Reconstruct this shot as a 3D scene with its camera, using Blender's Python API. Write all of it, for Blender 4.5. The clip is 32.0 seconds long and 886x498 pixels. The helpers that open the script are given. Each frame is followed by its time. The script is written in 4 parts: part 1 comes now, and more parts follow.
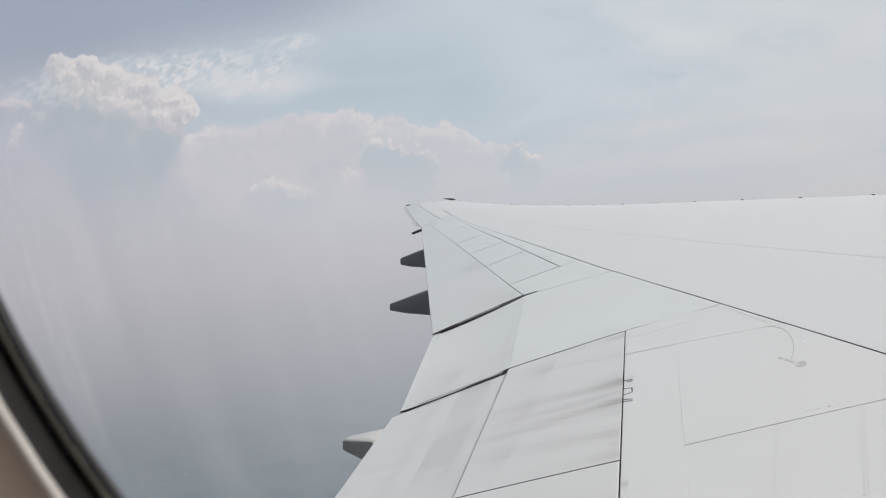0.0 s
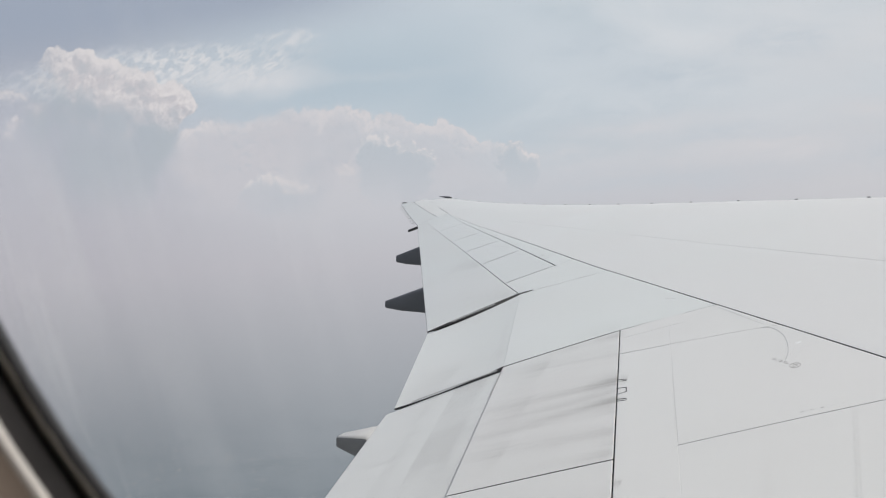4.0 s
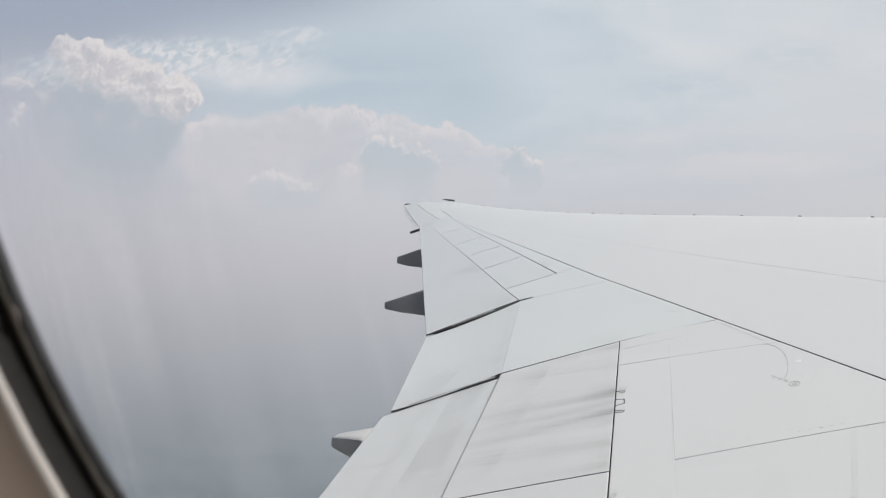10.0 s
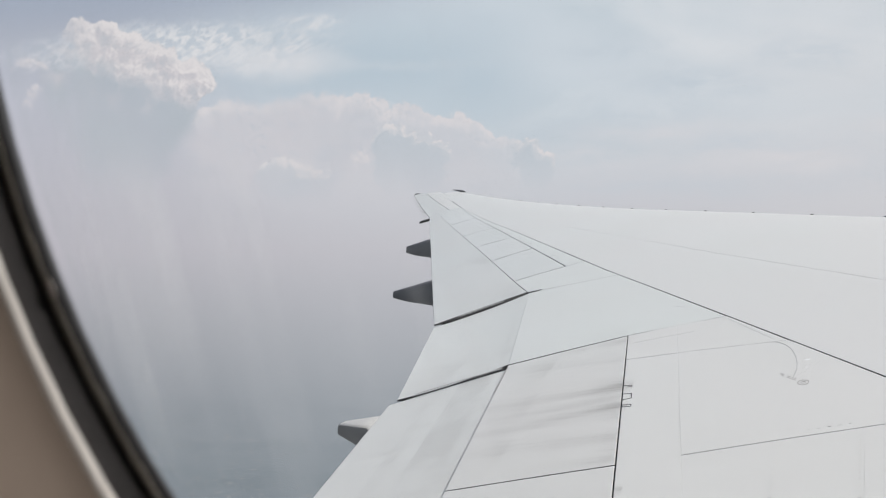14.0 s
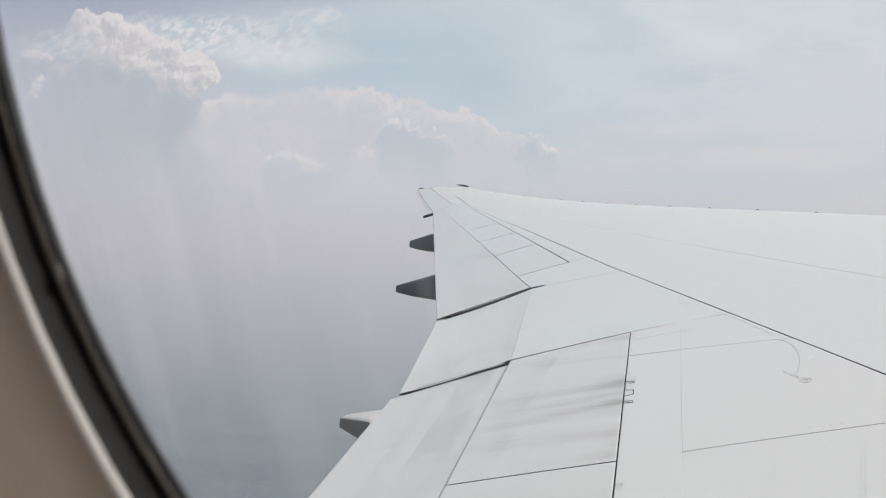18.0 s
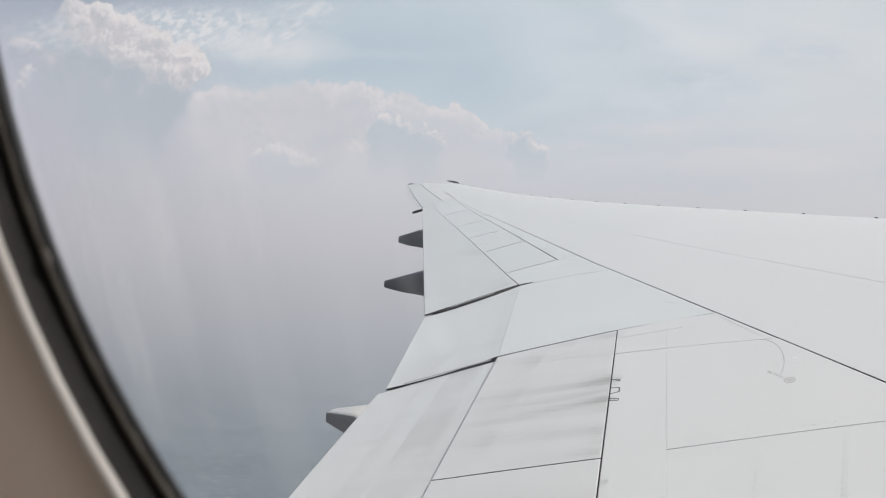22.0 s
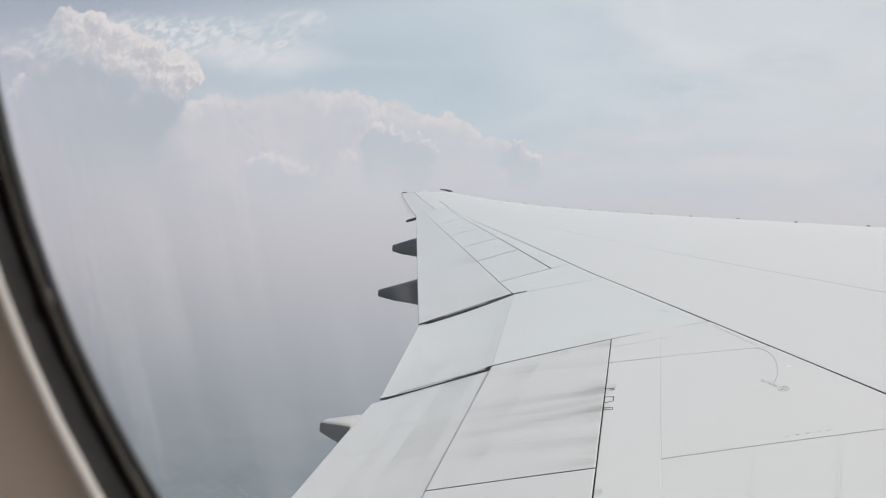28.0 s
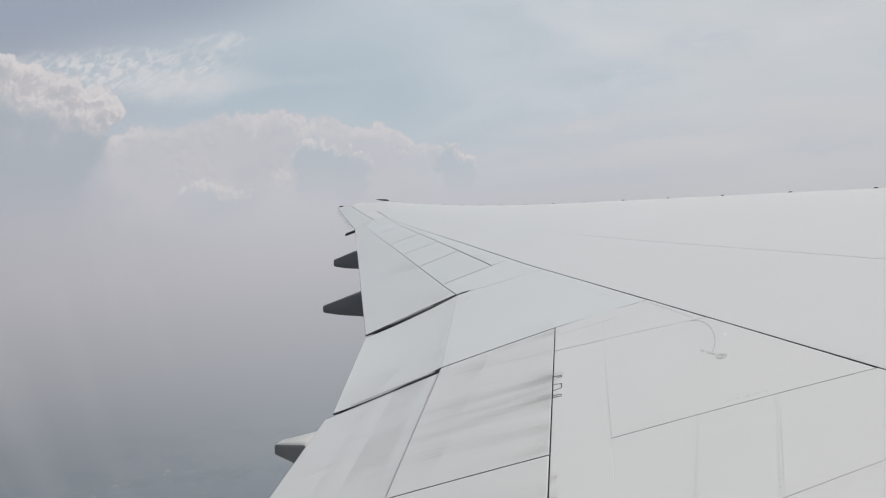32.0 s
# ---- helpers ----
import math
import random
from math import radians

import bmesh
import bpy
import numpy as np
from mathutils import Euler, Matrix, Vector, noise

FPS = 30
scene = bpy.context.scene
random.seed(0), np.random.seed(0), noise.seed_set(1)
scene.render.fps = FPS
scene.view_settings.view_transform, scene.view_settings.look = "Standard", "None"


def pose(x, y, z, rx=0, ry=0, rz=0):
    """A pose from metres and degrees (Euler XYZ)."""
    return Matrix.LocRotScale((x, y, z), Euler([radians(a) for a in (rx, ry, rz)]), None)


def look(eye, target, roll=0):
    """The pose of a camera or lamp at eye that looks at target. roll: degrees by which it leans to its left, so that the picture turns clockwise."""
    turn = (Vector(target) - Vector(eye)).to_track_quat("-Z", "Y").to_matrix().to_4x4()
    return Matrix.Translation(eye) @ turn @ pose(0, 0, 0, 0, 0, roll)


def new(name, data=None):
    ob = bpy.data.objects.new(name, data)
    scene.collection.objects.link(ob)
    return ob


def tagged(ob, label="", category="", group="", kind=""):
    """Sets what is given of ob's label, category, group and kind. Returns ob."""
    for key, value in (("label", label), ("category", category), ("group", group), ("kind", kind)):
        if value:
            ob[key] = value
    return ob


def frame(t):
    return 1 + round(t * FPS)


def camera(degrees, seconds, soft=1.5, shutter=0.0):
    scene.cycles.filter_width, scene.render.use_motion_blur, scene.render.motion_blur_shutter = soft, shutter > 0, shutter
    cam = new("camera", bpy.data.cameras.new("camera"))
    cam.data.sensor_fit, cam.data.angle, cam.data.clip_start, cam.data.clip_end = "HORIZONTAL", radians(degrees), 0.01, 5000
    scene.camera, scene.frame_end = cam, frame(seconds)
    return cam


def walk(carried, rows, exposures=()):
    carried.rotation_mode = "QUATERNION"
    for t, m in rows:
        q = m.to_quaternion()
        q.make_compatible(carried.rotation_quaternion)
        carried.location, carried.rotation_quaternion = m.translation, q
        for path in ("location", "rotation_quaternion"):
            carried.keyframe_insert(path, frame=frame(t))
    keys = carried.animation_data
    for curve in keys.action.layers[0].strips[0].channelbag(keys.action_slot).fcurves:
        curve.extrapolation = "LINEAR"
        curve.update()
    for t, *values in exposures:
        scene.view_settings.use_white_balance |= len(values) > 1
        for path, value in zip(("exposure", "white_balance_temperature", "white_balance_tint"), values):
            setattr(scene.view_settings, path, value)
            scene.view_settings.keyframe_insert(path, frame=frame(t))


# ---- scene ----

# ---------------------------------------------------------------- camera
cam = camera(57.0, 32.0, soft=1.15)
cam.data.dof.use_dof, cam.data.dof.focus_distance, cam.data.dof.aperture_fstop = True, 12.0, 21.0


def aim(x, y, z, yaw, pitch, roll):
    return pose(x, y, z, 90 + pitch, 0, yaw) @ pose(0, 0, 0, 0, 0, roll)


PATH = [  # seconds, eye x y z, yaw, pitch, roll
    (0.0, -0.0000, 0.0043, 0.0034, 20.119, -3.598, -0.068),
    (0.5, -0.0022, 0.0041, 0.0071, 19.870, -3.734, -0.711),
    (1.0, -0.0004, 0.0038, 0.0066, 19.931, -3.855, -0.285),
    (1.5, -0.0014, 0.0038, 0.0086, 19.682, -3.935, -0.511),
    (2.0, -0.0004, 0.0035, 0.0073, 19.629, -3.769, -0.250),
    (2.5, -0.0010, 0.0035, 0.0079, 19.633, -3.714, 0.004),
    (4.5, -0.0016, 0.0106, -0.0017, 19.854, -3.646, 0.638),
    (5.0, -0.0022, 0.0104, 0.0011, 20.135, -2.662, -0.526),
    (5.5, 0.0083, 0.0083, -0.0007, 20.350, -3.107, -1.075),
    (6.0, 0.0010, 0.0065, 0.0025, 20.490, -2.430, -0.143),
    (6.5, -0.0016, 0.0063, 0.0017, 20.137, -2.581, 0.498),
    (7.0, -0.0010, 0.0063, 0.0048, 20.183, -2.789, -0.426),
    (7.5, -0.0006, 0.0063, 0.0042, 20.484, -3.274, 0.281),
    (8.0, -0.0011, 0.0065, 0.0038, 20.496, -3.027, -0.318),
    (8.5, -0.0049, 0.0069, 0.0066, 20.232, -3.144, 0.839),
    (9.0, -0.0086, 0.0069, 0.0073, 20.272, -3.172, 1.481),
    (9.5, -0.0079, 0.0069, 0.0094, 20.155, -3.612, 1.670),
    (10.0, -0.0157, 0.0101, 0.0093, 19.883, -3.555, 2.770),
    (10.5, -0.0133, 0.0085, 0.0037, 19.158, -3.625, 4.094),
    (11.0, -0.0173, 0.0085, 0.0105, 18.832, -3.285, 3.609),
    (11.5, -0.0155, 0.0085, 0.0066, 20.402, -3.988, 3.732),
    (12.0, -0.0199, 0.0112, 0.0068, 19.904, -4.474, 4.149),
    (12.5, -0.0216, 0.0115, 0.0073, 20.234, -4.252, 4.182),
    (13.0, -0.0239, 0.0118, 0.0093, 20.077, -4.119, 3.875),
    (13.5, -0.0231, 0.0115, 0.0084, 20.500, -4.283, 3.965),
    (15.5, -0.0233, 0.0114, 0.0043, 20.325, -3.982, 4.148),
    (16.0, -0.0240, 0.0111, 0.0053, 20.637, -3.926, 4.156),
    (16.5, -0.0241, 0.0124, 0.0048, 20.556, -4.275, 4.101),
    (17.0, -0.0237, 0.0138, 0.0029, 20.525, -4.468, 4.328),
    (17.5, -0.0290, 0.0138, 0.0064, 20.451, -4.469, 4.829),
    (18.0, -0.0236, 0.0111, 0.0060, 20.671, -4.645, 4.510),
    (18.5, -0.0186, 0.0111, 0.0023, 20.179, -4.395, 3.786),
    (19.0, -0.0162, 0.0104, 0.0030, 19.752, -4.623, 4.201),
    (19.5, -0.0198, 0.0085, 0.0063, 19.720, -4.644, 4.650),
    (20.0, -0.0216, 0.0083, 0.0066, 19.096, -4.607, 5.132),
    (20.5, -0.0229, 0.0083, 0.0064, 19.084, -4.492, 5.197),
    (21.0, -0.0237, 0.0077, 0.0074, 19.509, -4.681, 5.398),
    (21.5, -0.0224, 0.0083, 0.0070, 19.537, -4.946, 5.126),
    (22.0, -0.0211, 0.0083, 0.0053, 19.869, -4.856, 5.375),
    (22.5, -0.0220, 0.0096, 0.0044, 19.932, -4.870, 5.449),
    (23.0, -0.0216, 0.0099, 0.0048, 19.992, -5.255, 5.278),
    (23.5, -0.0225, 0.0099, 0.0053, 19.883, -4.930, 5.507),
    (24.0, -0.0237, 0.0099, 0.0060, 19.842, -4.980, 5.552),
    (24.5, -0.0279, 0.0115, 0.0079, 19.712, -4.878, 5.822),
    (25.0, -0.0251, 0.0099, 0.0061, 19.417, -4.832, 5.808),
    (25.5, -0.0238, 0.0083, 0.0073, 19.575, -4.874, 5.939),
    (27.5, -0.0209, 0.0047, 0.0117, 19.796, -4.772, 5.666),
    (28.0, -0.0228, 0.0076, 0.0107, 19.484, -4.230, 5.325),
    (28.5, -0.0213, 0.0083, 0.0096, 19.580, -3.851, 5.394),
    (28.7, -0.0204, 0.0090, 0.0110, 20.015, -2.850, 3.652),
    (28.8, -0.0112, 0.0093, 0.0088, 19.528, -2.746, 1.929),
    (28.9, -0.0007, 0.0096, 0.0030, 19.187, -2.659, 0.768),
    (29.0, 0.0007, 0.0099, 0.0098, 18.190, -2.872, -0.155),
    (29.2, 0.0351, 0.0105, 0.0053, 17.327, -3.036, -2.179),
    (29.3, 0.0367, 0.0108, 0.0056, 16.779, -3.335, -2.556),
    (29.4, 0.0432, 0.0010, 0.0019, 16.876, -3.525, -2.308),
    (29.5, 0.0399, -0.0020, -0.0002, 17.105, -3.332, -2.964),
    (29.6, 0.0415, -0.0040, 0.0016, 16.958, -3.283, -2.633),
    (29.7, 0.0361, -0.0002, -0.0019, 16.771, -3.218, -2.116),
    (29.8, 0.0298, 0.0037, 0.0021, 16.569, -3.205, -1.729),
    (30.0, 0.0304, 0.0041, -0.0013, 16.269, -3.070, -0.915),
    (30.5, 0.0289, 0.0057, -0.0003, 16.107, -3.455, -0.902),
    (31.0, 0.0327, 0.0040, -0.0037, 15.761, -2.680, -1.085),
    (31.5, 0.0263, 0.0038, -0.0005, 15.659, -2.804, -0.599),
    (32.0, 0.0274, 0.0039, 0.0003, 15.546, -3.571, -0.555),
]
walk(cam, [(row[0], aim(*row[1:])) for row in PATH], [(0.0, -0.05), (7.0, -0.03), (11.0, 0.01), (28.0, 0.0), (30.0, -0.09), (32.0, -0.14)])

# ---------------------------------------------------------------- light
SUN_ELEVATION, SUN_AZIMUTH = 58.0, 62.0        # azimuth from outboard (+y) towards the nose (+x)
world = bpy.data.worlds.new("sky")
scene.world = world
world.use_nodes = True
wn = world.node_tree
wn.nodes.clear()
sky = wn.nodes.new("ShaderNodeTexSky")
sky.sky_type = "NISHITA"
sky.sun_disc = False
sky.sun_elevation, sky.sun_rotation = radians(SUN_ELEVATION), radians(SUN_AZIMUTH)
sky.altitude, sky.air_density, sky.dust_density = 1500, 1.0, 4.0
bg = wn.nodes.new("ShaderNodeBackground")
bg.inputs["Strength"].default_value = 0.11
wo = wn.nodes.new("ShaderNodeOutputWorld")
haze = wn.nodes.new("ShaderNodeHueSaturation")     # thin overcast takes most of the blue out of the sky
haze.inputs["Saturation"].default_value = 0.35
wn.links.new(sky.outputs[0], haze.inputs["Color"])
wn.links.new(haze.outputs[0], bg.inputs[0])
wn.links.new(bg.outputs[0], wo.inputs[0])

sun = new("sun", bpy.data.lights.new("sun", "SUN"))
sun.data.energy, sun.data.angle, sun.data.color = 2.15, radians(4.0), (1.0, 0.957, 0.895)
sa, se = radians(SUN_AZIMUTH), radians(SUN_ELEVATION)
sun_way = Vector((math.sin(sa) * math.cos(se), math.cos(sa) * math.cos(se), math.sin(se)))
sun.matrix_world = look(tuple(sun_way * 50), (0, 0, 0))

# ---------------------------------------------------------------- materials


class Nodes:
    """Short hand for a node tree."""

    def __init__(self, name):
        self.mat = bpy.data.materials.new(name)
        self.mat.use_nodes = True
        self.tree = self.mat.node_tree
        self.tree.nodes.clear()
        self.out = self.tree.nodes.new("ShaderNodeOutputMaterial")

    def add(self, kind, *links, **values):
        node = self.tree.nodes.new(kind)
        for key, value in values.items():
            if key == "op":
                node.operation = value
            elif key == "blend":
                node.data_type, node.blend_type = "RGBA", value
            else:
                node.inputs[int(key[1:]) if key[0] == "i" and key[1:].isdigit() else key.replace("_", " ")].default_value = value
        for slot, source in links:
            self.tree.links.new(source, node.inputs[slot])
        return node

    def math(self, op, a, b=None, c=None, clamp=False):
        node = self.tree.nodes.new("ShaderNodeMath")
        node.operation, node.use_clamp = op, clamp
        for i, v in enumerate((a, b, c)):
            if v is None:
                continue
            if isinstance(v, (int, float)):
                node.inputs[i].default_value = v
            else:
                self.tree.links.new(v, node.inputs[i])
        return node.outputs[0]

    def coords(self, scale=(1, 1, 1), rot=0.0, source="Object", shift=(0, 0, 0)):
        tc = self.tree.nodes.new("ShaderNodeTexCoord")
        mp = self.tree.nodes.new("ShaderNodeMapping")
        mp.inputs["Scale"].default_value = scale
        mp.inputs["Rotation"].default_value = (0, 0, rot)
        mp.inputs["Location"].default_value = shift
        self.tree.links.new(tc.outputs[source], mp.inputs[0])
        return mp.outputs[0]

    def noise(self, vector, scale, detail=4.0, rough=0.55, warp=0.0):
        n = self.add("ShaderNodeTexNoise", ("Vector", vector), Scale=scale, Detail=detail, Roughness=rough, Distortion=warp)
        return n.outputs["Fac"]

    def ramp(self, fac, *stops):
        n = self.tree.nodes.new("ShaderNodeValToRGB")
        self.tree.links.new(fac, n.inputs[0])
        el = n.color_ramp.elements
        while len(el) < len(stops):
            el.new(0.5)
        for e, (p, c) in zip(el, stops):
            e.position = p
            e.color = (c, c, c, 1) if isinstance(c, (int, float)) else (*c, 1)
        return n.outputs[0]

    def mix(self, fac, a, b, blend="MIX"):
        n = self.tree.nodes.new("ShaderNodeMix")
        n.data_type, n.blend_type = "RGBA", blend
        for slot, v in ((0, fac), (6, a), (7, b)):
            if isinstance(v, tuple):
                n.inputs[slot].default_value = (*v, 1)
            elif isinstance(v, (int, float)):
                n.inputs[slot].default_value = v
            else:
                self.tree.links.new(v, n.inputs[slot])
        return n.outputs[2]

    def finish(self, color, rough=0.5, metal=0.0, bump=None, bump_strength=0.1, bump_distance=0.002, coat=0.0, spec=0.5):
        p = self.tree.nodes.new("ShaderNodeBsdfPrincipled")
        for slot, v in (("Base Color", color), ("Roughness", rough), ("Metallic", metal), ("Coat Weight", coat), ("Specular IOR Level", spec)):
            if isinstance(v, tuple):
                p.inputs[slot].default_value = (*v, 1)
            elif isinstance(v, (int, float)):
                p.inputs[slot].default_value = v
            else:
                self.tree.links.new(v, p.inputs[slot])
        if bump is not None:
            b = self.add("ShaderNodeBump", ("Height", bump), Strength=bump_strength, Distance=bump_distance)
            self.tree.links.new(b.outputs[0], p.inputs["Normal"])
        self.tree.links.new(p.outputs[0], self.out.inputs[0])
        return self.mat


def wing_paint(name, base, streak=0.0, patch=0.03, seed=0.0, plumes=(), bands=()):
    """Semi-gloss aircraft paint: faint mottling, chordwise grime streaks of the given strength, and soot plumes: rows
    of x, y where one starts, its length aft, its half width, its slant and its strength; bands of grey for rubbed wear
    and
    painted shade: rows of x, y on a line, its slope, how far aft a band begins and ends, and its strength."""
    n = Nodes(name)
    flat = n.coords(shift=(seed, seed * 0.7, 0))
    mottling = n.noise(flat, 0.55, 3, 0.5)
    fine = n.noise(flat, 38.0, 3, 0.6)
    color = n.mix(n.ramp(mottling, (0.35, 0.0), (0.75, patch * 5)), base, tuple(c * 0.86 for c in base))
    color = n.mix(n.ramp(fine, (0.5, 0.0), (0.8, 0.10)), color, tuple(c * 0.90 for c in base))
    tint = n.noise(n.coords(scale=(1.0, 0.6, 1.0), shift=(seed * 1.7, 4.0, 0)), 0.8, 3, 0.55)
    color = n.mix(n.ramp(tint, (0.40, 0.0), (0.66, 0.55)), color, (base[0] * 0.982, base[1] * 1.004, base[2] * 0.998))
    wear = n.noise(n.coords(scale=(1.0, 0.35, 1.0), shift=(seed, 0, 0)), 7.0, 4, 0.6)
    color = n.mix(n.ramp(wear, (0.55, 0.0), (0.75, 0.12 + streak * 0.25)), color, tuple(c * 0.84 for c in base))
    streaky = n.noise(n.coords(scale=(0.55, 6.0, 1.0), rot=radians(-9), shift=(seed * 3, seed, 0)), 1.15, 5, 0.62, 0.35)
    if streak > 0:
        broad = n.noise(n.coords(scale=(0.8, 1.5, 1.0), shift=(seed, 2.0, 0)), 0.9, 2, 0.5)
        f = n.math("MULTIPLY", n.ramp(streaky, (0.44, 0.0), (0.72, 1.0)), n.ramp(broad, (0.36, 0.0), (0.62, 1.0)))
        color = n.mix(n.math("MULTIPLY", f, streak, clamp=True), color, (0.36, 0.35, 0.345))
    if plumes or bands:
        sep = n.add("ShaderNodeSeparateXYZ", (0, n.coords()))
        x, y = sep.outputs[0], sep.outputs[1]
        speckle = n.ramp(n.noise(n.coords(scale=(1, 1.6, 1)), 55.0, 3, 0.7), (0.36, 0.72), (0.66, 1.15))
        hair = n.ramp(n.noise(n.coords(scale=(0.9, 24.0, 1.0), rot=radians(-9), shift=(seed, 0, 0)), 1.3, 4, 0.6), (0.34, 0.50), (0.64, 1.20))
        wobble = n.math("MULTIPLY", n.math("SUBTRACT", n.noise(n.coords(scale=(1.5, 4, 1)), 2.2, 4, 0.6), 0.5), 0.10)
        for px, py, length, width, slant, strength in plumes:
            back = n.math("DIVIDE", n.math("SUBTRACT", px, x), length)
            off = n.math("ADD", n.math("SUBTRACT", y, py), n.math("MULTIPLY", back, slant))
            off = n.math("ADD", off, n.math("MULTIPLY", wobble, n.math("ADD", back, 0.15)))
            spread = n.math("MULTIPLY_ADD", n.math("MAXIMUM", back, 0.0), width * 1.3, width)
            across = n.math("DIVIDE", off, spread)
            bell = n.math("POWER", 2.718, n.math("MULTIPLY", n.math("MULTIPLY", across, across), -1.0))
            rise = n.add("ShaderNodeMapRange", (0, back), From_Min=-0.05, From_Max=0.02).outputs[0]
            fall = n.math("POWER", n.add("ShaderNodeMapRange", (0, back), From_Min=1.0, From_Max=0.0).outputs[0], 1.4)
            f = n.math("MULTIPLY", n.math("MULTIPLY", bell, n.math("MULTIPLY", rise, fall)), n.ramp(streaky, (0.30, 0.45), (0.65, 1.0)))
            f = n.math("MULTIPLY", n.math("MULTIPLY", f, speckle), hair)
            color = n.mix(n.math("MULTIPLY", f, strength, clamp=True), color, (0.205, 0.190, 0.176))
        for lx, ly, slope, begin, end, strength in bands:
            aft = n.math("SUBTRACT", n.math("MULTIPLY_ADD", y, slope, lx - slope * ly), x)
            aft = n.math("ADD", aft, n.math("MULTIPLY", wobble, 0.06))
            f = n.math("MULTIPLY", n.add("ShaderNodeMapRange", (0, aft), From_Min=begin, From_Max=begin + 0.05).outputs[0],
                       n.add("ShaderNodeMapRange", (0, aft), From_Min=end, From_Max=end - 0.006).outputs[0])
            rubbed = n.ramp(n.noise(n.coords(scale=(1.0, 0.6, 1), shift=(seed, 1.0, 0)), 2.6, 5, 0.65), (0.34, 0.05), (0.62, 1.0))
            color = n.mix(n.math("MULTIPLY", n.math("MULTIPLY", f, rubbed), strength), color, (0.42, 0.41, 0.40))
    rough = n.ramp(mottling, (0.3, 0.32), (0.7, 0.45))
    return n.finish(color, rough, 0.0, n.noise(flat, 2.2, 2, 0.5), 0.04, 0.01, coat=0.10, spec=0.35)


def plain(name, base, rough, metal=0.0, vary=0.15, scale=30.0, bump=0.05, spec=0.5, stretch=(1, 1, 1)):
    n = Nodes(name)
    v = n.coords(scale=stretch)
    a, b = n.noise(v, scale, 4, 0.6), n.noise(v, scale * 0.13, 3, 0.5)
    f = n.math("MULTIPLY", n.math("ADD", a, b), 0.5)
    color = n.mix(n.ramp(f, (0.3, 0.0), (0.7, 1.0)), tuple(c * (1 - vary) for c in base), tuple(min(1, c * (1 + vary)) for c in base))
    return n.finish(color, rough, metal, a, bump, 0.002, spec=spec)


M_SKIN = wing_paint("white_wing_paint", (0.815, 0.807, 0.796), 0.03, 0.02, 0.0)
M_REAR = wing_paint("white_rear_panel_paint", (0.822, 0.812, 0.796), 0.05, 0.025, 3.1,
                    [(-0.535, 4.45, 0.12, 0.05, 0.0, 0.60), (-0.52, 4.14, 0.10, 0.03, 0.0, 0.40), (-0.375, 3.02, 0.10, 0.05, 0.0, 0.50), (-0.40, 3.20, 0.10, 0.03, 0.0, 0.45),
                     (-0.35, 2.80, 0.12, 0.06, 0.0, 0.25), (-0.66, 5.36, 0.12, 0.05, 0.0, 0.30), (-1.60, 5.00, 0.75, 0.10, 0.10, 0.30), (-1.85, 5.35, 0.50, 0.20, 0.05, 0.20), (-1.55, 7.35, 0.6, 0.05, 0.1, 0.18)])
M_REAR_OUT = wing_paint("greenish_white_panel_paint", (0.800, 0.812, 0.798), 0.05, 0.03, 6.3, [(-1.55, 7.35, 0.6, 0.05, 0.1, 0.18), (-0.74, 5.60, 0.5, 0.06, 0.05, 0.12)])
M_FLAPERON = wing_paint("flaperon_paint", (0.800, 0.808, 0.792), 0.05, 0.03, 3.1,
                        [(-1.60, 5.00, 0.75, 0.10, 0.10, 0.36), (-1.85, 5.35, 0.50, 0.20, 0.05, 0.24), (-1.50, 5.60, 0.5, 0.08, 0.05, 0.14)],
                        # faint shade behind the fold with the rear skin, put into the paint
                        [(-1.44, 5.195, -0.211, 0.0, 0.075, 0.13)])
M_SPOILER = wing_paint("soot_marked_paint", (0.790, 0.779, 0.764), 0.16, 0.06, 5.0,
                       [(-0.57, 4.44, 0.95, 0.045, 0.10, 0.52), (-0.555, 4.47, 0.24, 0.070, 0.05, 0.90), (-0.55, 4.30, 0.80, 0.035, 0.20, 0.40),
                        (-0.54, 4.16, 1.05, 0.045, 0.32, 0.48), (-0.54, 4.15, 0.22, 0.06, 0.03, 0.50), (-0.60, 4.95, 0.9, 0.09, -0.06, 0.16),
                        (-0.50, 3.75, 0.9, 0.07, 0.05, 0.26), (-0.47, 3.50, 0.7, 0.05, 0.03, 0.22), (-0.60, 5.35, 0.9, 0.06, 0.05, 0.16),
                        (-0.42, 2.85, 0.9, 0.05, 0.05, 0.35), (-0.40, 2.60, 0.9, 0.05, 0.05, 0.30),
                        (-1.10, 4.95, 0.22, 0.16, 0.0, 0.30), (-1.06, 4.35, 0.24, 0.20, 0.0, 0.20), (-1.02, 3.70, 0.22, 0.16, 0.0, 0.22), (-0.64, 5.38, 0.30, 0.07, 0.0, 0.34),
                        (-0.95, 5.28, 0.30, 0.05, 0.0, 0.30), (-0.49, 3.60, 0.14, 0.10, 0.0, 0.22), (-0.52, 4.02, 0.16, 0.05, 0.0, 0.26)])
M_SPOILER_OUT = wing_paint("pale_panel_paint", (0.775, 0.785, 0.78), 0.05, 0.025, 8.0)
